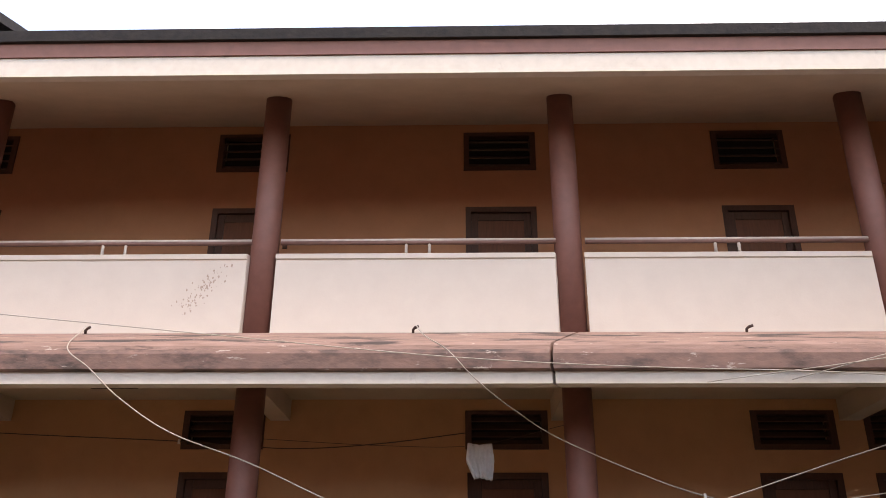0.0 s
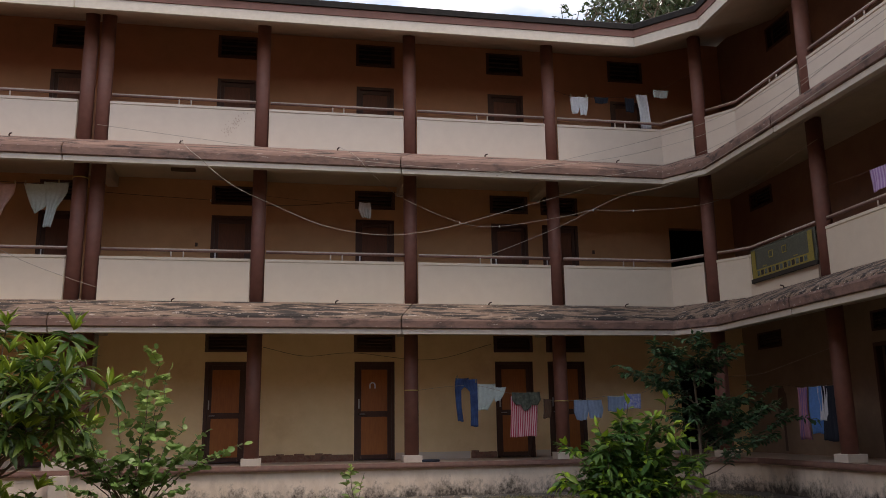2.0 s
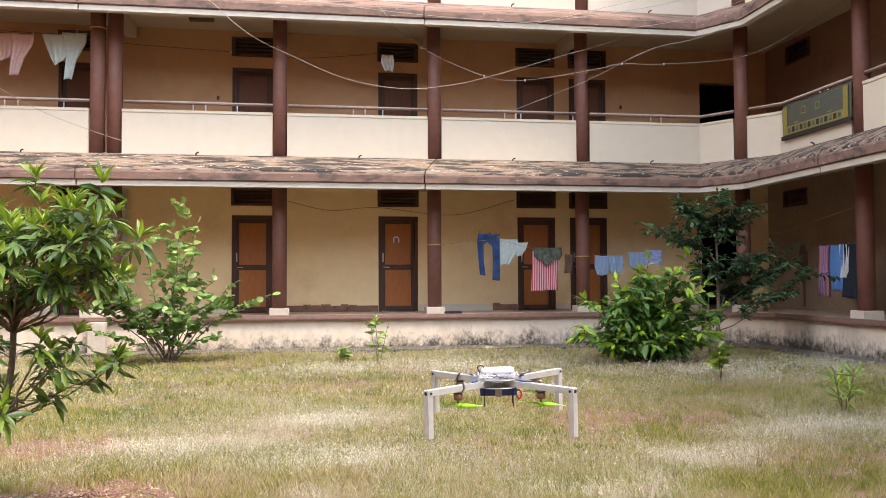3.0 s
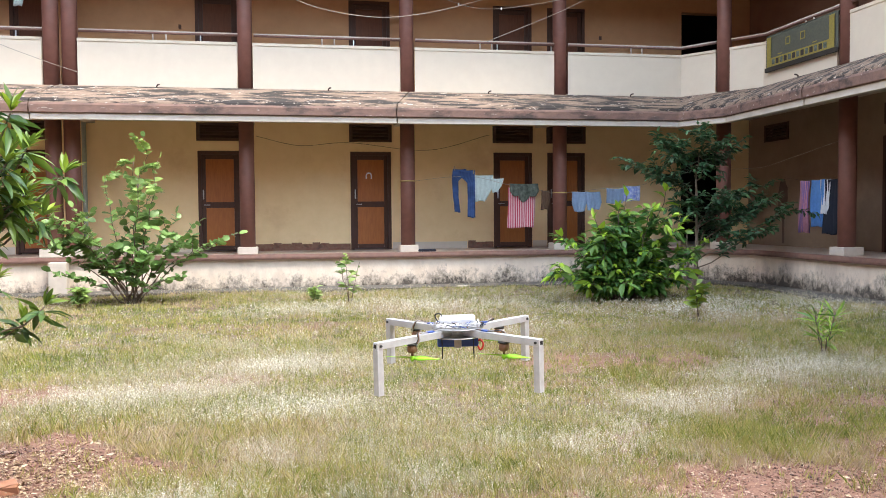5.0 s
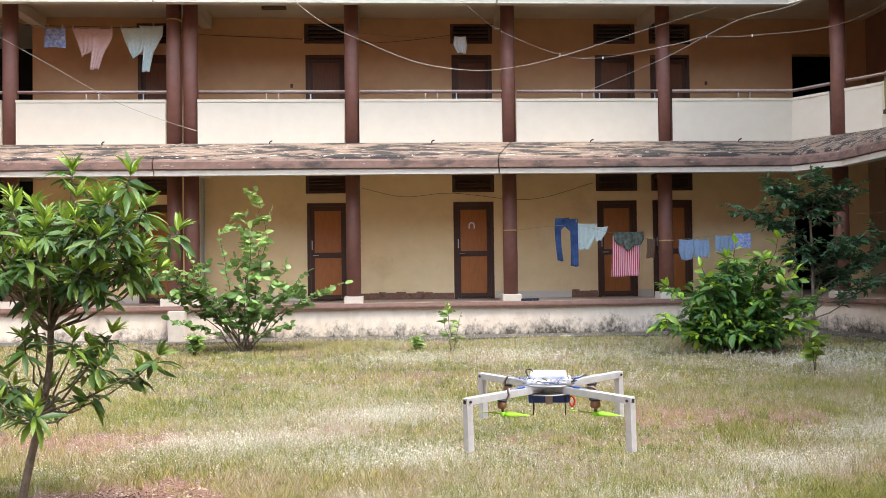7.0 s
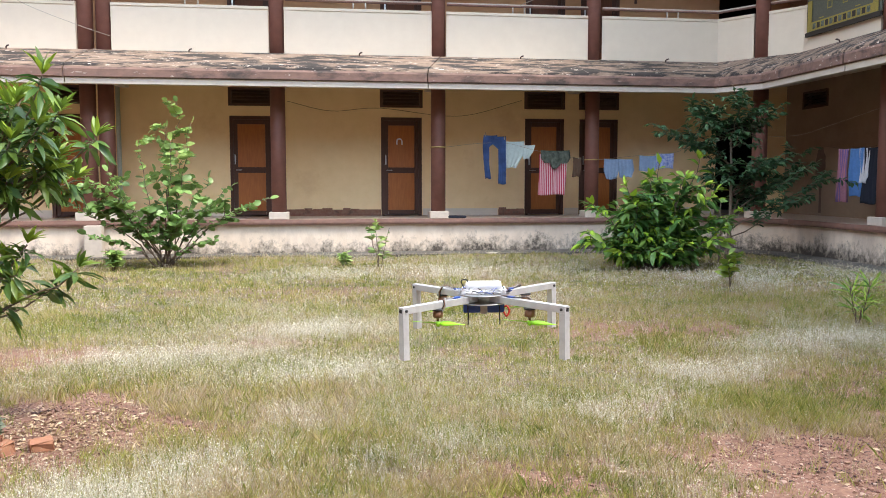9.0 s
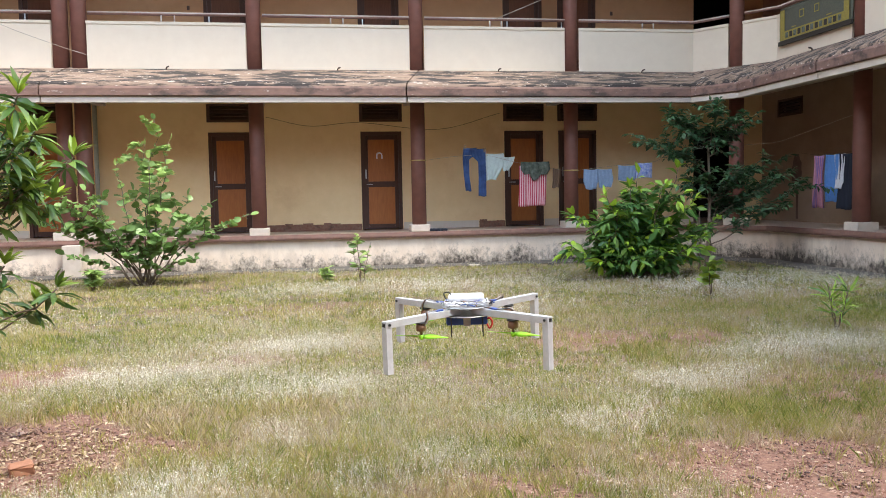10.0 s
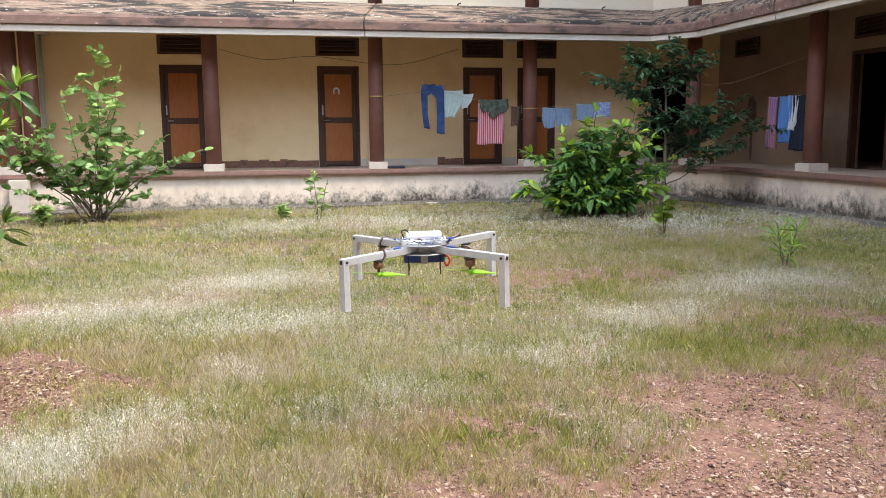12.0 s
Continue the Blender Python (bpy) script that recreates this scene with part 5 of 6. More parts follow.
def small_plant(name, at, h, n, leaf, wid, mat, label, seed, up=0.6, stems=3):
    rng = random.Random(seed)
    e = empty(name, at)
    bm = bmesh.new()
    pos, dr, ln = [], [], []
    for s in range(stems):
        a = s * 6.28 / stems + rng.random()
        end = Vector((math.cos(a) * h * 0.22, math.sin(a) * h * 0.22, h * rng.uniform(0.75, 1.0)))
        pl = limb((0, 0, -0.03), end, 0, 5, 0.01, rng)
        tube(bm, pl, taper(0.008, 0.004, 6), 5)
        for k in range(n):
            t = rng.uniform(0.3, 1.0)
            i = min(4, int(t * 5))
            a2 = rng.uniform(0, 6.3)
            pos.append(pl[i].lerp(pl[i + 1], t * 5 - i if i < 5 else 0))
            dr.append(Vector((math.cos(a2), math.sin(a2), rng.uniform(-0.2, 1) * up)))
            ln.append(leaf * rng.uniform(0.7, 1.2))
    part("stem", bm, M_BARK, e)
    leaf_mesh("leaves", pos, dr, np.array(ln), np.array(ln) * wid, mat, e, seed, 0.6, "long", np.random.default_rng(seed).uniform(0, 1, len(pos)))
    tagged(e, label, "plant")


small_plant("sapling", (0.86, 13.3, 0), 0.85, 16, 0.15, 0.45, LEAF_SHRUB, "small pale green sapling standing in the grass", 41)
small_plant("sapling", (5.42, 10.5, 0), 0.60, 24, 0.17, 0.5, LEAF_NEAR, "small sapling with a tuft of round yellow-green leaves", 42, 0.9, stems=2)
small_plant("spiky_plant", (5.12, 7.35, 0), 0.52, 22, 0.22, 0.085, LEAF_BUSH, "spiky plant with narrow arching leaves", 43, 1.5, 4)
small_plant("weed", (0.3, 13.9, 0), 0.28, 20, 0.13, 0.4, LEAF_SHRUB, "low clump of green weeds", 44, 0.5, 4)
small_plant("weed", (-3.3, 13.6, 0), 0.35, 22, 0.15, 0.45, LEAF_SHRUB, "low clump of green weeds", 45, 0.5, 5)
LEAF_GREY = leaf_material("grey_green_weed", (0.11, 0.15, 0.10), (0.16, 0.20, 0.13), (0.24, 0.27, 0.18))
wr = random.Random(50)
for k in range(17):
    x, y = wr.uniform(-2.35, -1.72), wr.uniform(4.28, 4.72)
    small_plant("weed", (x, y, float(ground_z(x, y))), wr.uniform(0.07, 0.15), 26, 0.055, 0.34, LEAF_GREY, "low grey-green weed at the foot of the tree", 50 + k, 0.4, 5)



# ---------------------------------------------------------------- grass
def speckled_material(name, cols, spread=0.75, gain=3.2):
    m = bpy.data.materials.new(name)
    m.use_nodes = True
    n, l = m.node_tree.nodes, m.node_tree.links
    b = n["Principled BSDF"]
    geo, nz, rp, mad = n.new("ShaderNodeNewGeometry"), n.new("ShaderNodeTexNoise"), n.new("ShaderNodeValToRGB"), n.new("ShaderNodeMath")
    nz.inputs["Scale"].default_value, nz.inputs["Detail"].default_value = 0.9, 5
    l.new(geo.outputs["Position"], nz.inputs["Vector"])
    mad.operation = "MULTIPLY_ADD"
    mad.inputs[1].default_value = spread
    l.new(geo.outputs["Random Per Island"], mad.inputs[0])
    ad = n.new("ShaderNodeMath")
    ad.operation = "MULTIPLY_ADD"
    ad.inputs[1].default_value, ad.inputs[2].default_value = gain, -0.47 * gain
    l.new(nz.outputs["Fac"], ad.inputs[0])
    l.new(ad.outputs[0], mad.inputs[2])
    e = rp.color_ramp.elements
    e[0].color, e[1].color = (*cols[0], 1), (*cols[-1], 1)
    for i, c in enumerate(cols[1:-1]):
        e.new((i + 1) / (len(cols) - 1)).color = (*c, 1)
    l.new(mad.outputs[0], rp.inputs["Fac"])
    l.new(rp.outputs["Color"], b.inputs["Base Color"])
    b.inputs["Roughness"].default_value = 0.7
    return m


def scatter(n, rng, y0, y1):
    if y0 < 0:      # thin growth over the whole courtyard
        x, y = rng.uniform(-12, 8.4, n), rng.uniform(-8.8, 14.3, n)
        ok = (y < 2.3) | (x < -(0.55 * y + 0.6)) | (x > 0.9 * y + 0.6)
        return x[ok], y[ok]
    y = rng.uniform(y0, y1, n)
    x = -(0.55 * y + 0.6) + rng.random(n) * (1.45 * y + 1.2)
    ok = (x > -12) & (x < 8.5) & (y < 15.9) & (x - 7.5 < (15.9 - y) * 0.67)
    return x[ok], y[ok]


def patches(x, y, seed):
    """Uneven growth, 0 to 1: a few waves of differing size and direction, summed."""
    r = random.Random(seed)
    v = np.zeros_like(x)
    for k in range(12):
        a, w = r.uniform(0, 6.3), 0.9 * 1.5 ** (k % 6) * r.uniform(0.8, 1.2)
        v += np.sin((x * np.cos(a) + y * np.sin(a)) * w + r.uniform(0, 6.3) + 0.9 * np.sin(y * 0.7 * w + k)) / (1 + 0.2 * (k % 6))
    return np.clip(0.5 + 0.25 * v, 0, 1)


FLOWERING = [(1.85, 4.85, 0.6, 0.32), (2.9, 5.6, 0.6, 0.3), (-0.5, 4.05, 0.45, 0.3), (-1.0, 3.75, 0.5, 0.3), (-0.2, 4.9, 0.25, 0.25), (0.25, 4.0, 0.3, 0.3), (-0.1, 5.95, 0.5, 0.3), (-1.5, 6.85, 0.9, 0.4), (-0.2, 7.7, 0.6, 0.4), (0.65, 4.2, 0.25, 0.3), (6.3, 11.2, 1.8, 1.2), (1.6, 12.6, 2.2, 0.9), (4.2, 6.6, 0.8, 0.3), (2.0, 9.6, 1.0, 0.5)]
LUSH = [(-1.8, 8.8, 1.0, 0.5), (-0.3, 5.5, 0.4, 0.3), (-0.05, 4.15, 0.35, 0.3), (1.3, 8.9, 0.9, 0.5), (5.5, 9.2, 1.4, 0.6), (6.6, 7.8, 0.9, 0.6), (3.25, 7.0, 0.5, 0.3), (2.85, 4.7, 0.8, 0.3), (1.05, 3.6, 0.4, 0.3), (-2.2, 13.3, 1.0, 0.5), (0.5, 13.8, 0.7, 0.5), (7.2, 9.5, 1.2, 1.5)]


def field(x, y, spots):
    """0 to 1: how deep a place lies inside ragged spots."""
    v = np.zeros_like(x)
    for cx, cy, rx, ry in spots:
        d = np.sqrt(((x - cx) / rx) ** 2 + ((y - cy) / ry) ** 2) + 0.25 * np.sin(x * 5.3 + cy) * np.sin(y * 6.1 + cx) + 0.15 * np.sin(x * 15 + y * 12)
        v = np.maximum(v, np.clip((1.35 - d) / 0.8, 0, 1))
    return v


def tri_object(name, V, F, tone, mat, label):
    me = bpy.data.meshes.new(name)
    me.vertices.add(len(V))
    me.vertices.foreach_set("co", V.ravel())
    me.loops.add(F.size)
    me.loops.foreach_set("vertex_index", F.ravel().astype(np.int32))
    me.polygons.add(len(F))
    me.polygons.foreach_set("loop_start", np.arange(0, F.size, 3, dtype=np.int32))
    me.polygons.foreach_set("loop_total", np.full(len(F), 3, np.int32))
    me.update(calc_edges=True)
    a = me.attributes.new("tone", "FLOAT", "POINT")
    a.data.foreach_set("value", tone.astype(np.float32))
    me.materials.append(mat)
    tagged(new(name, me), label, "grass", kind="stuff")


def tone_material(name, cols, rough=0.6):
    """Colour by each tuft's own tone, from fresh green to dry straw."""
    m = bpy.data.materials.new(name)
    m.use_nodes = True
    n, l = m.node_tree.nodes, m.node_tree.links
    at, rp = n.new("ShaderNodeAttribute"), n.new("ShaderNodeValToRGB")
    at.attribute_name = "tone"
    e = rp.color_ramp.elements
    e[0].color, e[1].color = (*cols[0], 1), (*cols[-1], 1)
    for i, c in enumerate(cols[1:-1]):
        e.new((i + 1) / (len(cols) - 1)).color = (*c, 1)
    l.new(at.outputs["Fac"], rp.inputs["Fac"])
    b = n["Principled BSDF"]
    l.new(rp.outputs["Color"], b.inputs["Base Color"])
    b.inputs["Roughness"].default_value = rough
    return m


def tufts(name, bands, mat, label, seed):
    """Grass in tufts: each has its own tone, height and lean, with dark gaps between."""
    rng = np.random.default_rng(seed)
    Vs, Ts, total = [], [], 0
    for cnt, y0, y1, nb, w, spread in bands:
        x, y = scatter(cnt, rng, y0, y1)
        pt, lush = patches(x, y, 5), field(x, y, LUSH)
        flower = field(x, y, FLOWERING)
        keep = rng.random(len(x)) < np.clip(1.03 - 1.15 * soil_at(x, y), 0.02, 1) * (0.55 + 0.45 * pt)
        x, y, pt, lush, flower = x[keep], y[keep], pt[keep], lush[keep], flower[keep]
        n = len(x)
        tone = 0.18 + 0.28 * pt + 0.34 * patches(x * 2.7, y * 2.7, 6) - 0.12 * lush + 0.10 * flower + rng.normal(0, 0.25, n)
        high = rng.uniform(0.03, 0.085, n) * (0.65 + 0.4 * pt + 0.12 * lush)
        lean = rng.normal(0, 0.20, (n, 2))
        x, y = np.repeat(x, nb) + rng.normal(0, spread, n * nb), np.repeat(y, nb) + rng.normal(0, spread, n * nb)
        h = np.repeat(high, nb) * rng.uniform(0.45, 1.15, n * nb)
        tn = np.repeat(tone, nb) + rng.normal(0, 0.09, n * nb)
        bend = (np.repeat(lean, nb, 0) + rng.normal(0, 0.28, (n * nb, 2))) * h[:, None]
        a = rng.uniform(0, 2 * np.pi, n * nb)
        dx, dy = np.cos(a) * w * rng.uniform(0.6, 1.4, n * nb), np.sin(a) * w * rng.uniform(0.6, 1.4, n * nb)
        g = ground_z(x, y)
        V = np.stack([np.stack([x - dx, y - dy, g - 0.01], -1), np.stack([x + dx, y + dy, g - 0.01], -1),
                      np.stack([x + bend[:, 0] * 0.57 + dx * 0.8, y + bend[:, 1] * 0.57 + dy * 0.8, g + h * 0.62], -1), np.stack([x + bend[:, 0], y + bend[:, 1], g + h], -1)], 1)
        Vs.append(V.reshape(-1, 3))
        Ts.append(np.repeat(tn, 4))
        total += n * nb
    F = (np.array([[0, 1, 2], [0, 2, 3]])[None] + 4 * np.arange(total)[:, None, None]).reshape(-1, 3)
    tri_object(name, np.concatenate(Vs), F, np.clip(np.concatenate(Ts), 0, 1), mat, label)


def panicles(name, bands, mat, label, seed):
    """Thin stalks with loose pale spikelets, thick in the flowering spots."""
    rng = np.random.default_rng(seed)
    Vs, Ts, total = [], [], 0
    for cnt, y0, y1, size in bands:
        x, y = scatter(cnt, rng, y0, y1)
        flower, pt = field(x, y, FLOWERING), patches(x, y, 11)
        keep = rng.random(len(x)) < np.clip(1.02 - 1.2 * soil_at(x, y), 0.02, 1) * np.clip(0.12 + 0.36 * pt ** 2 + 0.88 * flower * (0.3 + 0.75 * patches(x * 3, y * 3, 17)) - 0.3 * field(x, y, LUSH), 0.03, 1)
        x, y, flower = x[keep], y[keep], flower[keep]
        n = len(x)
        h = rng.uniform(0.05, 0.13, n)
        lean = rng.normal(0, 0.3, (n, 2)) * h[:, None]
        g = ground_z(x, y)
        base, top = np.stack([x, y, g - 0.01], -1), np.stack([x + lean[:, 0], y + lean[:, 1], g + h], -1)
        tris = [np.stack([base, base + np.array([0.0016, 0, 0]), top], 1)]
        for k in range(4):
            c = top - (top - base) * rng.uniform(0, 0.3, (n, 1)) + rng.normal(0, 0.011, (n, 3))
            tris.append(c[:, None, :] + rng.normal(0, 1.0, (n, 3, 3)) * size)
        V = np.stack(tris, 1).reshape(-1, 3)
        Vs.append(V)
        Ts.append(np.repeat(np.clip(rng.normal(0.42, 0.22, n) + 0.42 * flower, 0, 1), 15))
        total += n * 5
    F = np.arange(total * 3).reshape(-1, 3)
    tri_object(name, np.concatenate(Vs), F, np.concatenate(Ts), mat, label)


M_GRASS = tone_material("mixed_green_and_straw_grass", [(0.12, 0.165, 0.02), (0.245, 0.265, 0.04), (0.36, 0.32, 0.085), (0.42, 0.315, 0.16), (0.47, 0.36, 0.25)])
M_SEED = tone_material("pale_seed_heads", [(0.34, 0.30, 0.18), (0.50, 0.455, 0.325), (0.72, 0.68, 0.57)], 0.8)
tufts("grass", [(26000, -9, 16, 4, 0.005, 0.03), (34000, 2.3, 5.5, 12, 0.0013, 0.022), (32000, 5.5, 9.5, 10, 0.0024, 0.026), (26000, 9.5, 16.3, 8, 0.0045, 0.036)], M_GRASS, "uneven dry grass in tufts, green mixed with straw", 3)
panicles("seeding_grass", [(12000, -9, 16, 0.006), (115000, 2.3, 5.5, 0.0025), (135000, 5.5, 9.5, 0.0037), (75000, 9.5, 16.3, 0.0060)], M_SEED, "pale feathery seed heads over the grass", 4)


# ---------------------------------------------------------------- stones, bricks, litter
def rough_lump(size, seed):
    rng = random.Random(seed)
    bm = bmesh.new()
    bmesh.ops.create_icosphere(bm, subdivisions=1, radius=0.5)
    for v in bm.verts:
        v.co = Vector((v.co.x * size[0], v.co.y * size[1], v.co.z * size[2])) * rng.uniform(0.75, 1.15)
    return bm


M_STONE = speckled_material("red_gravel", [(0.06, 0.03, 0.025), (0.20, 0.095, 0.065), (0.29, 0.16, 0.11), (0.44, 0.33, 0.255)], 1.0, 0.7)
rng = np.random.default_rng(9)
VS, FS, b0 = [], [], 0
proto = rough_lump((1, 1, 0.6), 1)
pv = np.array([v.co[:] for v in proto.verts])
pf = np.array([[v.index for v in f.verts] for f in proto.faces])
proto.free()
xs, ys = scatter(125000, rng, 2.2, 6.2)
keep = rng.random(len(xs)) < soil_at(xs, ys)
xs, ys = xs[keep], ys[keep]
for x, y in zip(xs, ys):
    sz = float(rng.choice([0.007, 0.011, 0.018, 0.036], p=[0.45, 0.38, 0.16, 0.01]))
    q = rng.uniform(0, 6.28)
    c, s_ = math.cos(q), math.sin(q)
    v = pv * sz * rng.uniform(0.6, 1.3, 3)
    VS.append(np.stack([v[:, 0] * c - v[:, 1] * s_ + x, v[:, 0] * s_ + v[:, 1] * c + y, v[:, 2] + 0.003 + float(ground_z(x, y))], -1))
    FS.append(pf + b0)
    b0 += len(pv)
ob = raw_mesh("gravel", np.concatenate(VS).tolist(), np.concatenate(FS).tolist(), M_STONE)
tagged(ob, "loose red gravel on the bare earth", "gravel", kind="stuff")

# dry leaves and chips over the dug earth
lr = np.random.default_rng(71)
lx, ly = np.concatenate([lr.normal(-1.35, 0.45, 1500), lr.uniform(0.6, 4.6, 900)]), np.concatenate([lr.normal(4.75, 0.38, 1500), lr.uniform(2.4, 4.4, 900)])
keep = lr.random(len(lx)) < soil_at(lx, ly)
lx, ly = lx[keep], ly[keep]
leaf_litter = leaf_mesh("leaf_litter", np.stack([lx, ly, ground_z(lx, ly) + 0.008], -1), np.concatenate([lr.normal(0, 1, (len(lx), 2)), lr.uniform(-0.1, 0.35, (len(lx), 1))], 1), lr.uniform(0.018, 0.05, len(lx)), 0.016,
                        speckled_material("dry_leaf_litter", [(0.16, 0.09, 0.05), (0.36, 0.24, 0.14), (0.55, 0.44, 0.30)], 1.0, 0.5), None, 72, 0.5, "cheap")
tagged(leaf_litter, "dry brown leaves scattered over the bare earth", "leaves", kind="stuff")

M_BRK = material("orange_brick", (0.38, 0.18, 0.10), (0.28, 0.13, 0.08), 14, 0.95, 0.5, 30)
for i, (x, y, rz_, sx) in enumerate(((-1.46, 4.44, 20, 0.11), (-1.62, 4.38, -35, 0.085), (-1.72, 4.50, 60, 0.07))):
    bm = B(-sx / 2, sx / 2, -0.04, 0.04, -0.02, 0.045, 0.008)
    rb = random.Random(i)
    for v in bm.verts:
        v.co += Vector((rb.uniform(-0.01, 0.01), rb.uniform(-0.01, 0.01), rb.uniform(-0.008, 0.008)))
    ob = part("broken_brick", bm, M_BRK)
    ob.matrix_world = pose(x, y, float(ground_z(x, y)) + 0.015, 8, -6, rz_)
    tagged(ob, "broken orange brick lying on red earth", "brick", group="broken bricks")
ob = part("litter", rough_lump((0.26, 0.1, 0.05), 3), M_WHITE)
ob.location = (3.2, 15.8, 0.05)
tagged(ob, "flattened white plastic litter lying by the plinth", "litter")
for dx in (0.0, 0.13):
    ob = part("sandal", B(-0.05, 0.05, -0.12, 0.12, 0.0, 0.05, 0.02), F_NAVY)
    ob.matrix_world = pose(2.56 + dx, 16.42, 0.705, 0, 0, 70 + 100 * dx)
    tagged(ob, "dark rubber sandal beside a pillar base", "sandal", group="pair of sandals")
# horseshoe-shaped white sticker on a ground-floor door, and its bar
d2 = door_objs[(0, 1.22)]
bm = bmesh.new()
for k in range(7):
    a = math.pi * k / 6
    box(bm, 0.40 + 0.055 * math.cos(a) - 0.014, 0.40 + 0.055 * math.cos(a) + 0.014, 0.036, 0.0415, 1.60 + 0.055 * math.sin(a) - 0.016, 1.60 + 0.055 * math.sin(a) + 0.016)
box(bm, 0.345 - 0.014, 0.345 + 0.014, 0.036, 0.0415, 1.53, 1.585)
box(bm, 0.455 - 0.014, 0.455 + 0.014, 0.036, 0.0415, 1.53, 1.585)
part("sticker", bm, F_WHITE, d2, "white curved sticker")


# dark tree-shaped patch on the side wing's wall
bm = bmesh.new()
rs = random.Random(31)
vs = [bm.verts.new((10.546, 16.58 + (0.19 + rs.uniform(-0.02, 0.02)) * math.cos(a), 1.75 + (0.42 + rs.uniform(-0.03, 0.03)) * math.sin(a))) for a in (2 * math.pi * k / 22 for k in range(22))]
bm.faces.new(vs)
box(bm, 10.543, 10.548, 16.52, 16.60, 0.76, 1.36)
tagged(part("wall_patch", bm, material("dark_patch_plaster", (0.12, 0.08, 0.06), (0.16, 0.105, 0.08), 8, 0.9, 0.1)), "dark rounded patch on the corridor wall", "stain", kind="stuff")


# small fittings
M_WPL = material("white_plastic_clip", (0.75, 0.73, 0.68), (0.65, 0.63, 0.58), 20, 0.5, 0)
for x, y, z in ((3.24, 16.1, 5.56), (4.1, 16.1, 5.50), (6.08, 15.8, 5.84), (6.99, 15.8, 5.86), (-1.98, 17.94, 6.36)):
    ob = part("cable_clip", B(-0.011, 0.011, -0.014, 0.014, -0.03, 0.02, 0.004), M_WPL)
    ob.location = (x, y, z)
    tagged(ob, "small white plastic clip on a slack cable", "clip", group="cable clips")
for x, z in ((-2.25, 5.36), (6.88, 5.40), (-1.0, 8.75)):
    ob = part("switch_box", B(-0.028, 0.028, -0.025, 0.002, -0.042, 0.042, 0.005), M_SLAT)
    ob.location = (x, WALL_Y, z)
    tagged(ob, "small dark switch box on the corridor wall", "switch", group="switch boxes")
ob = part("ceiling_lamp", B(-0.25, 0.25, -0.06, 0.06, -0.06, 0.0, 0.01), M_SLAT)
ob.location = (-2.5, 17.2, 6.838)
tagged(ob, "plain dusty ceiling lamp housing, switched off", "lamp")
rs = random.Random(14)
bm = bmesh.new()
for k in range(110):
    t = rs.random()
    cx, cz = -1.62 + 0.42 * t + rs.gauss(0, 0.05), 7.38 + 0.55 * t + rs.gauss(0, 0.06)
    if cz > 7.90 or cx > -1.06:
        continue
    r = rs.uniform(0.003, 0.011)
    vs = [bm.verts.new((cx + r * math.cos(a) * rs.uniform(0.6, 1.3), 16.497, cz + 1.5 * r * math.sin(a) * rs.uniform(0.6, 1.3))) for a in (0, 1.05, 2.1, 3.14, 4.2, 5.25)]
    bm.faces.new(vs[::-1])
tagged(part("mud_splash", bm, material("dried_brown_mud", (0.40, 0.29, 0.22), (0.48, 0.36, 0.29), 30, 0.95, 0)), "dried brown mud splashes on the cream parapet", "dirt", kind="stuff")


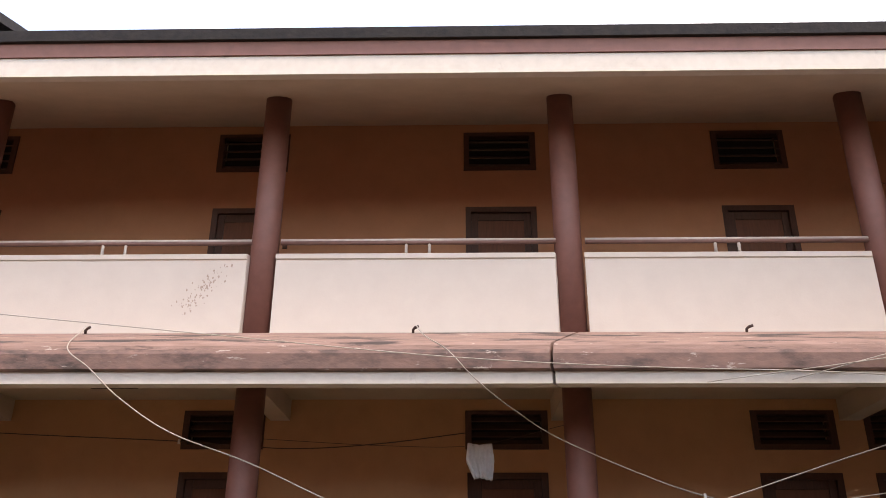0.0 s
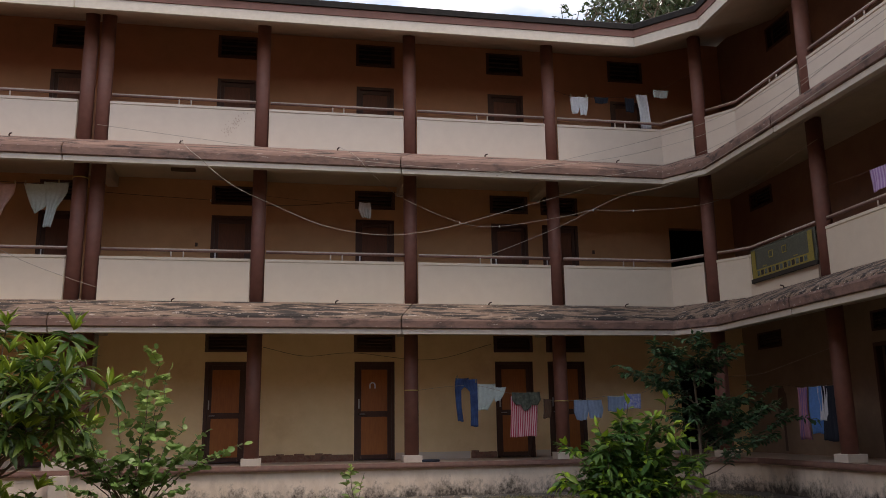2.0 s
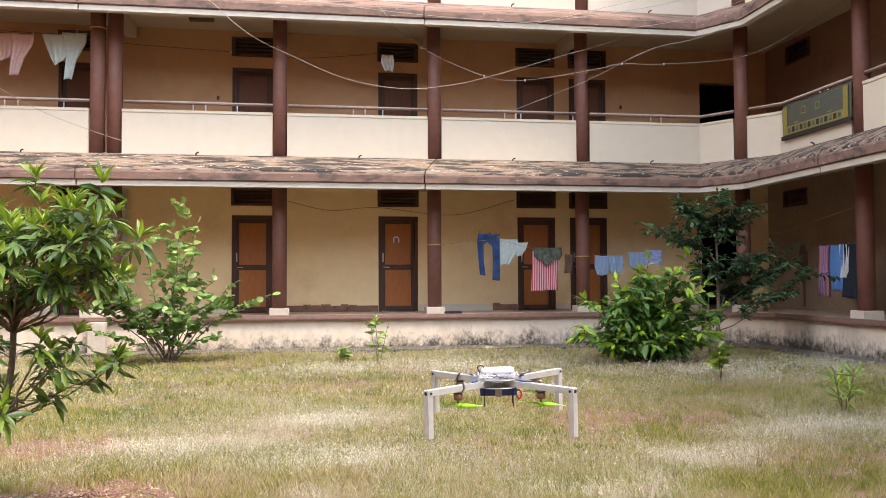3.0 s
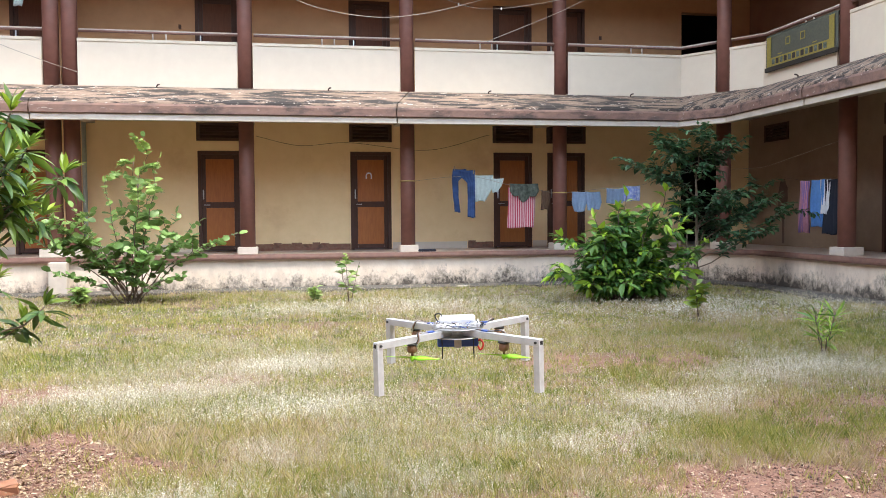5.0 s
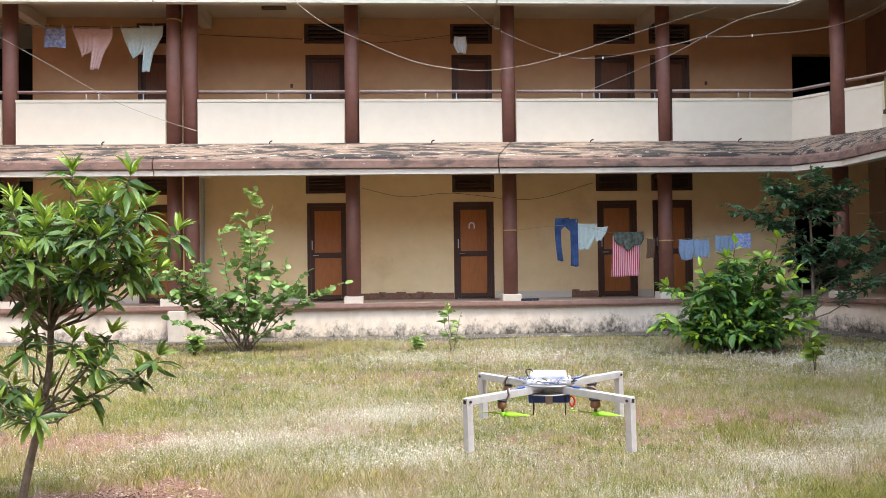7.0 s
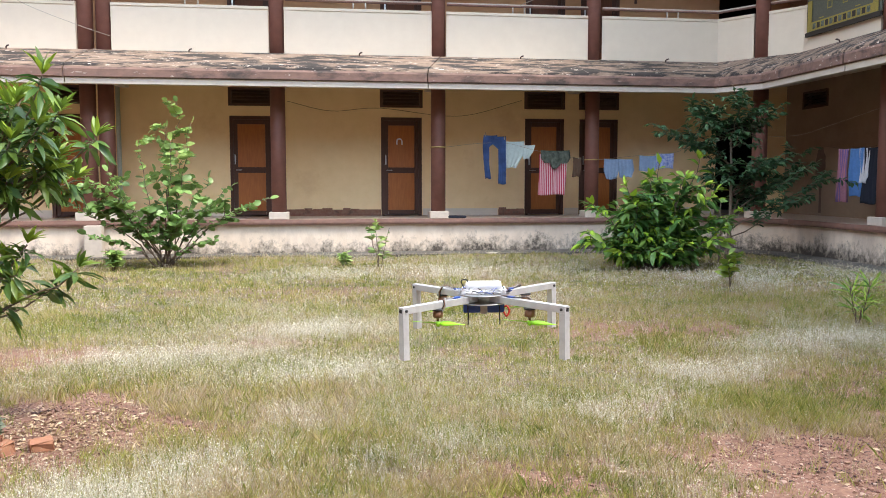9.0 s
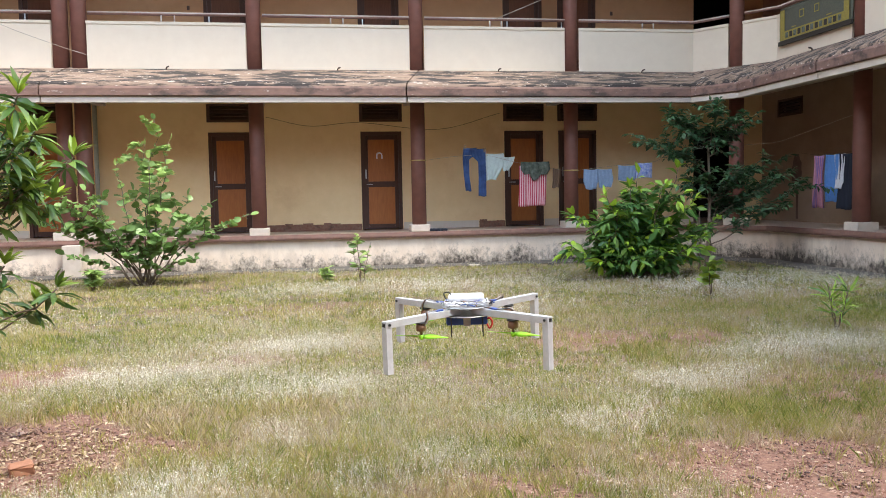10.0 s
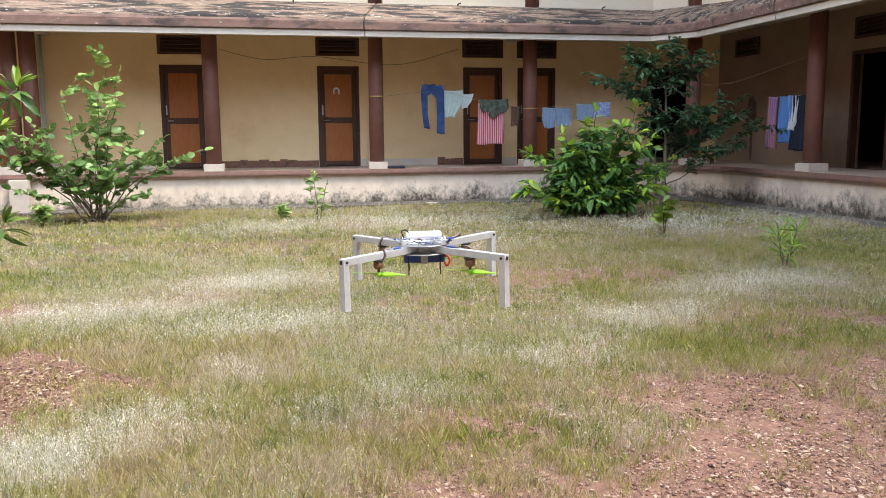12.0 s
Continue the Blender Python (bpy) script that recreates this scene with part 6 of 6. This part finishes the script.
# ---------------------------------------------------------------- drone
def drone(at, yaw):
    e = empty("quadcopter_drone", at)
    e.rotation_euler = (radians(1.5), radians(-1), radians(yaw))
    alu = material("brushed_aluminium", (0.70, 0.71, 0.72), (0.60, 0.61, 0.62), 30, 0.42, 0.08, 90, metal=0.45, stretch=(1, 1, 1))
    plate_m = material("scuffed_aluminium_plate", (0.5, 0.5, 0.5), (0.4, 0.4, 0.4), 40, 0.45, 0.1, 90, metal=0.8)
    white = material("white_plastic_box", (0.70, 0.71, 0.74), (0.62, 0.63, 0.67), 20, 0.4, 0.02)
    blue = material("blue_battery_wrap", (0.02, 0.06, 0.28), (0.03, 0.09, 0.36), 12, 0.35, 0.05)
    green = material("lime_propeller_plastic", (0.35, 0.75, 0.03), (0.28, 0.65, 0.02), 20, 0.4, 0)
    black = material("black_plastic", (0.015, 0.015, 0.015), (0.03, 0.03, 0.03), 30, 0.5, 0.05)
    copper = material("copper_motor_winding", (0.30, 0.16, 0.09), (0.22, 0.12, 0.07), 60, 0.45, 0.2, metal=0.5)
    red = material("red_wire", (0.5, 0.03, 0.01), (0.4, 0.02, 0.01), 30, 0.5, 0)
    R_, t = 0.478, 0.0148
    for k in range(4):
        a = radians(45 + 90 * k)
        rot = Matrix.Rotation(a, 4, "Z")
        bm = B(0.05, R_, -t, t, -t, t, 0.002)
        bmesh.ops.transform(bm, matrix=rot, verts=bm.verts)
        arm = part("arm", bm, alu, e, "square aluminium tube arm")
        # hollow leg tube
        bm = bmesh.new()
        th = 0.0025
        for q in ((-t, t, -t, -t + th), (-t, t, t - th, t), (-t, -t + th, -t + th, t - th), (t - th, t, -t + th, t - th)):
            box(bm, R_ - t + q[0], R_ - t + q[1], q[2], q[3], -0.205, -t)
        bmesh.ops.transform(bm, matrix=rot, verts=bm.verts)
        part("leg", bm, alu, e, "square aluminium tube leg")
        for sg in (-1, 1):
            part("rivet", tube(bmesh.new(), [rot @ Vector((R_ - 0.016, sg * 0.0161, 0.0)), rot @ Vector((R_ - 0.016, sg * 0.021, 0.0))], 0.006, 8), black, arm)
        # the arm is solid: a black four-sided disc paints the hollow's shade
        bm = bmesh.new()
        tube(bm, [rot @ Vector((R_ + 0.0005, 0, 0)), rot @ Vector((R_ + 0.002, 0, 0))], 0.011, 4)
        part("tube_end", bm, black, arm, "black disc painted as the tube's shaded hollow end")
        m = rot @ Vector((0.275, 0, 0))
        bm = lathe(bmesh.new(), (m.x, m.y, 0), [(0.020, -0.022), (0.020, -0.030), (0.022, -0.032), (0.022, -0.052), (0.014, -0.056), (0.006, -0.058), (0.006, -0.082)], 14)
        mot = part("motor", bm, copper, e, "small brushless motor hanging under the arm")
        part("mount", lathe(bmesh.new(), (m.x, m.y, 0), [(0.026, -0.0165), (0.026, -0.0225)], 14), black, mot)
        bm = lathe(bmesh.new(), (m.x, m.y, 0), [(0.010, -0.070), (0.011, -0.086), (0.004, -0.094)], 10)
        part("hub", bm, green, mot)
        ba = radians((20, 65, 160, -30)[k])
        for sg in (0, math.pi):
            bm = bmesh.new()
            prev = None
            for i in range(7):
                u = i / 6
                w = 0.008 + 0.014 * math.sin(math.pi * min(1, u * 1.15 + 0.1)) * (1 - 0.55 * u)
                tw = 0.5 - 0.4 * u
                c = Vector((math.cos(ba + sg), math.sin(ba + sg), 0))
                s2 = Vector((-c.y, c.x, 0))
                p = Vector((m.x, m.y, -0.078)) + c * (0.009 + 0.112 * u)
                o = s2 * w * math.cos(tw) + Vector((0, 0, w * math.sin(tw)))
                ring = [bm.verts.new(p + o), bm.verts.new(p + Vector((0, 0, 0.0015))), bm.verts.new(p - o), bm.verts.new(p - Vector((0, 0, 0.0015)))]
                if prev:
                    for q in range(4):
                        bm.faces.new((prev[q], prev[(q + 1) % 4], ring[(q + 1) % 4], ring[q])).smooth = True
                else:
                    bm.faces.new(ring[::-1])
                prev = ring
            bm.faces.new(prev)
            part("propeller_blade", bm, green, mot, "lime green propeller blade")
        # wires from motor along the arm
        for j, mt in enumerate((black, copper, plate_m)):
            off = (j - 1) * 0.006
            pts = [rot @ Vector(p) for p in ((0.275, 0.018 + off, -0.03), (0.262, 0.030 + off, 0.0), (0.25, 0.014 + off, 0.026), (0.20, off, 0.020), (0.12, off * 1.5, 0.020))]
            part("wire", tube(bmesh.new(), catmull(pts, 4), 0.0022, 5), mt, arm)
        bm = B(0.150, 0.188, -0.010, 0.010, 0.0152, 0.022, 0.002)
        bmesh.ops.transform(bm, matrix=rot, verts=bm.verts)
        part("speed_controller", bm, blue, arm, "blue heat-shrunk speed controller")
    bm = lathe(bmesh.new(), (0, 0, 0), [(0.115, 0.0165), (0.118, 0.019), (0.115, 0.0215)], 32)
    part("top_plate", bm, plate_m, e)
    part("bottom_plate", lathe(bmesh.new(), (0, 0, 0), [(0.112, -0.0215), (0.115, -0.019), (0.112, -0.0165)], 32), plate_m, e)
    tray = part("electronics", B(-0.098, 0.098, -0.066, 0.066, 0.022, 0.040, 0.004), white, e, "circuit boards under a white lid")
    rr = random.Random(2)
    for j in range(40):
        a, b2 = rr.uniform(0, 6.3), rr.uniform(0, 6.3)
        p0 = Vector((math.cos(a) * 0.112, math.sin(a) * 0.09, 0.026))
        p1 = Vector((math.cos(b2) * 0.112, math.sin(b2) * 0.09, 0.028))
        mid = (p0 + p1) * 0.5 + Vector((rr.uniform(-0.03, 0.03), rr.uniform(-0.08, 0.0), rr.uniform(0.012, 0.022)))
        part("wire", tube(bmesh.new(), catmull([p0, mid, p1], 5), 0.0022, 5), (white, black, plate_m, blue, copper, white)[j % 6], tray)
    part("lid", B(-0.080, 0.080, -0.050, 0.050, 0.041, 0.068, 0.012), white, e, "translucent white plastic box")
    part("antenna_loop", tube(bmesh.new(), catmull([(-0.085, 0.03, 0.03), (-0.10, 0.02, 0.07), (-0.075, 0.0, 0.078), (-0.06, -0.02, 0.05)], 5), 0.003, 6), black, e)
    bat = part("battery", B(-0.092, 0.092, -0.038, 0.038, -0.066, -0.024, 0.010), blue, e, "blue wrapped battery pack slung below")
    part("strap", B(-0.016, 0.016, -0.041, 0.041, -0.070, -0.018, 0.003), plate_m, bat, "grey strap")
    part("battery_lead", tube(bmesh.new(), catmull([(0.078, -0.02, -0.05), (0.10, -0.04, -0.035), (0.112, -0.045, -0.055), (0.10, -0.05, -0.078), (0.088, -0.045, -0.06)], 5), 0.0045, 6), red, bat, "red battery lead")
    for x, y in ((-0.07, -0.05), (0.07, -0.05), (-0.07, 0.05), (0.07, 0.05)):
        part("landing_rod", tube(bmesh.new(), [(x, y, -0.02), (x, y, -0.115)], 0.0025, 6), black, e)
    tagged(e, "hovering home-built quadcopter with aluminium arms and lime propellers", "drone")


drone((0.70, 3.62, 0.905), -11)
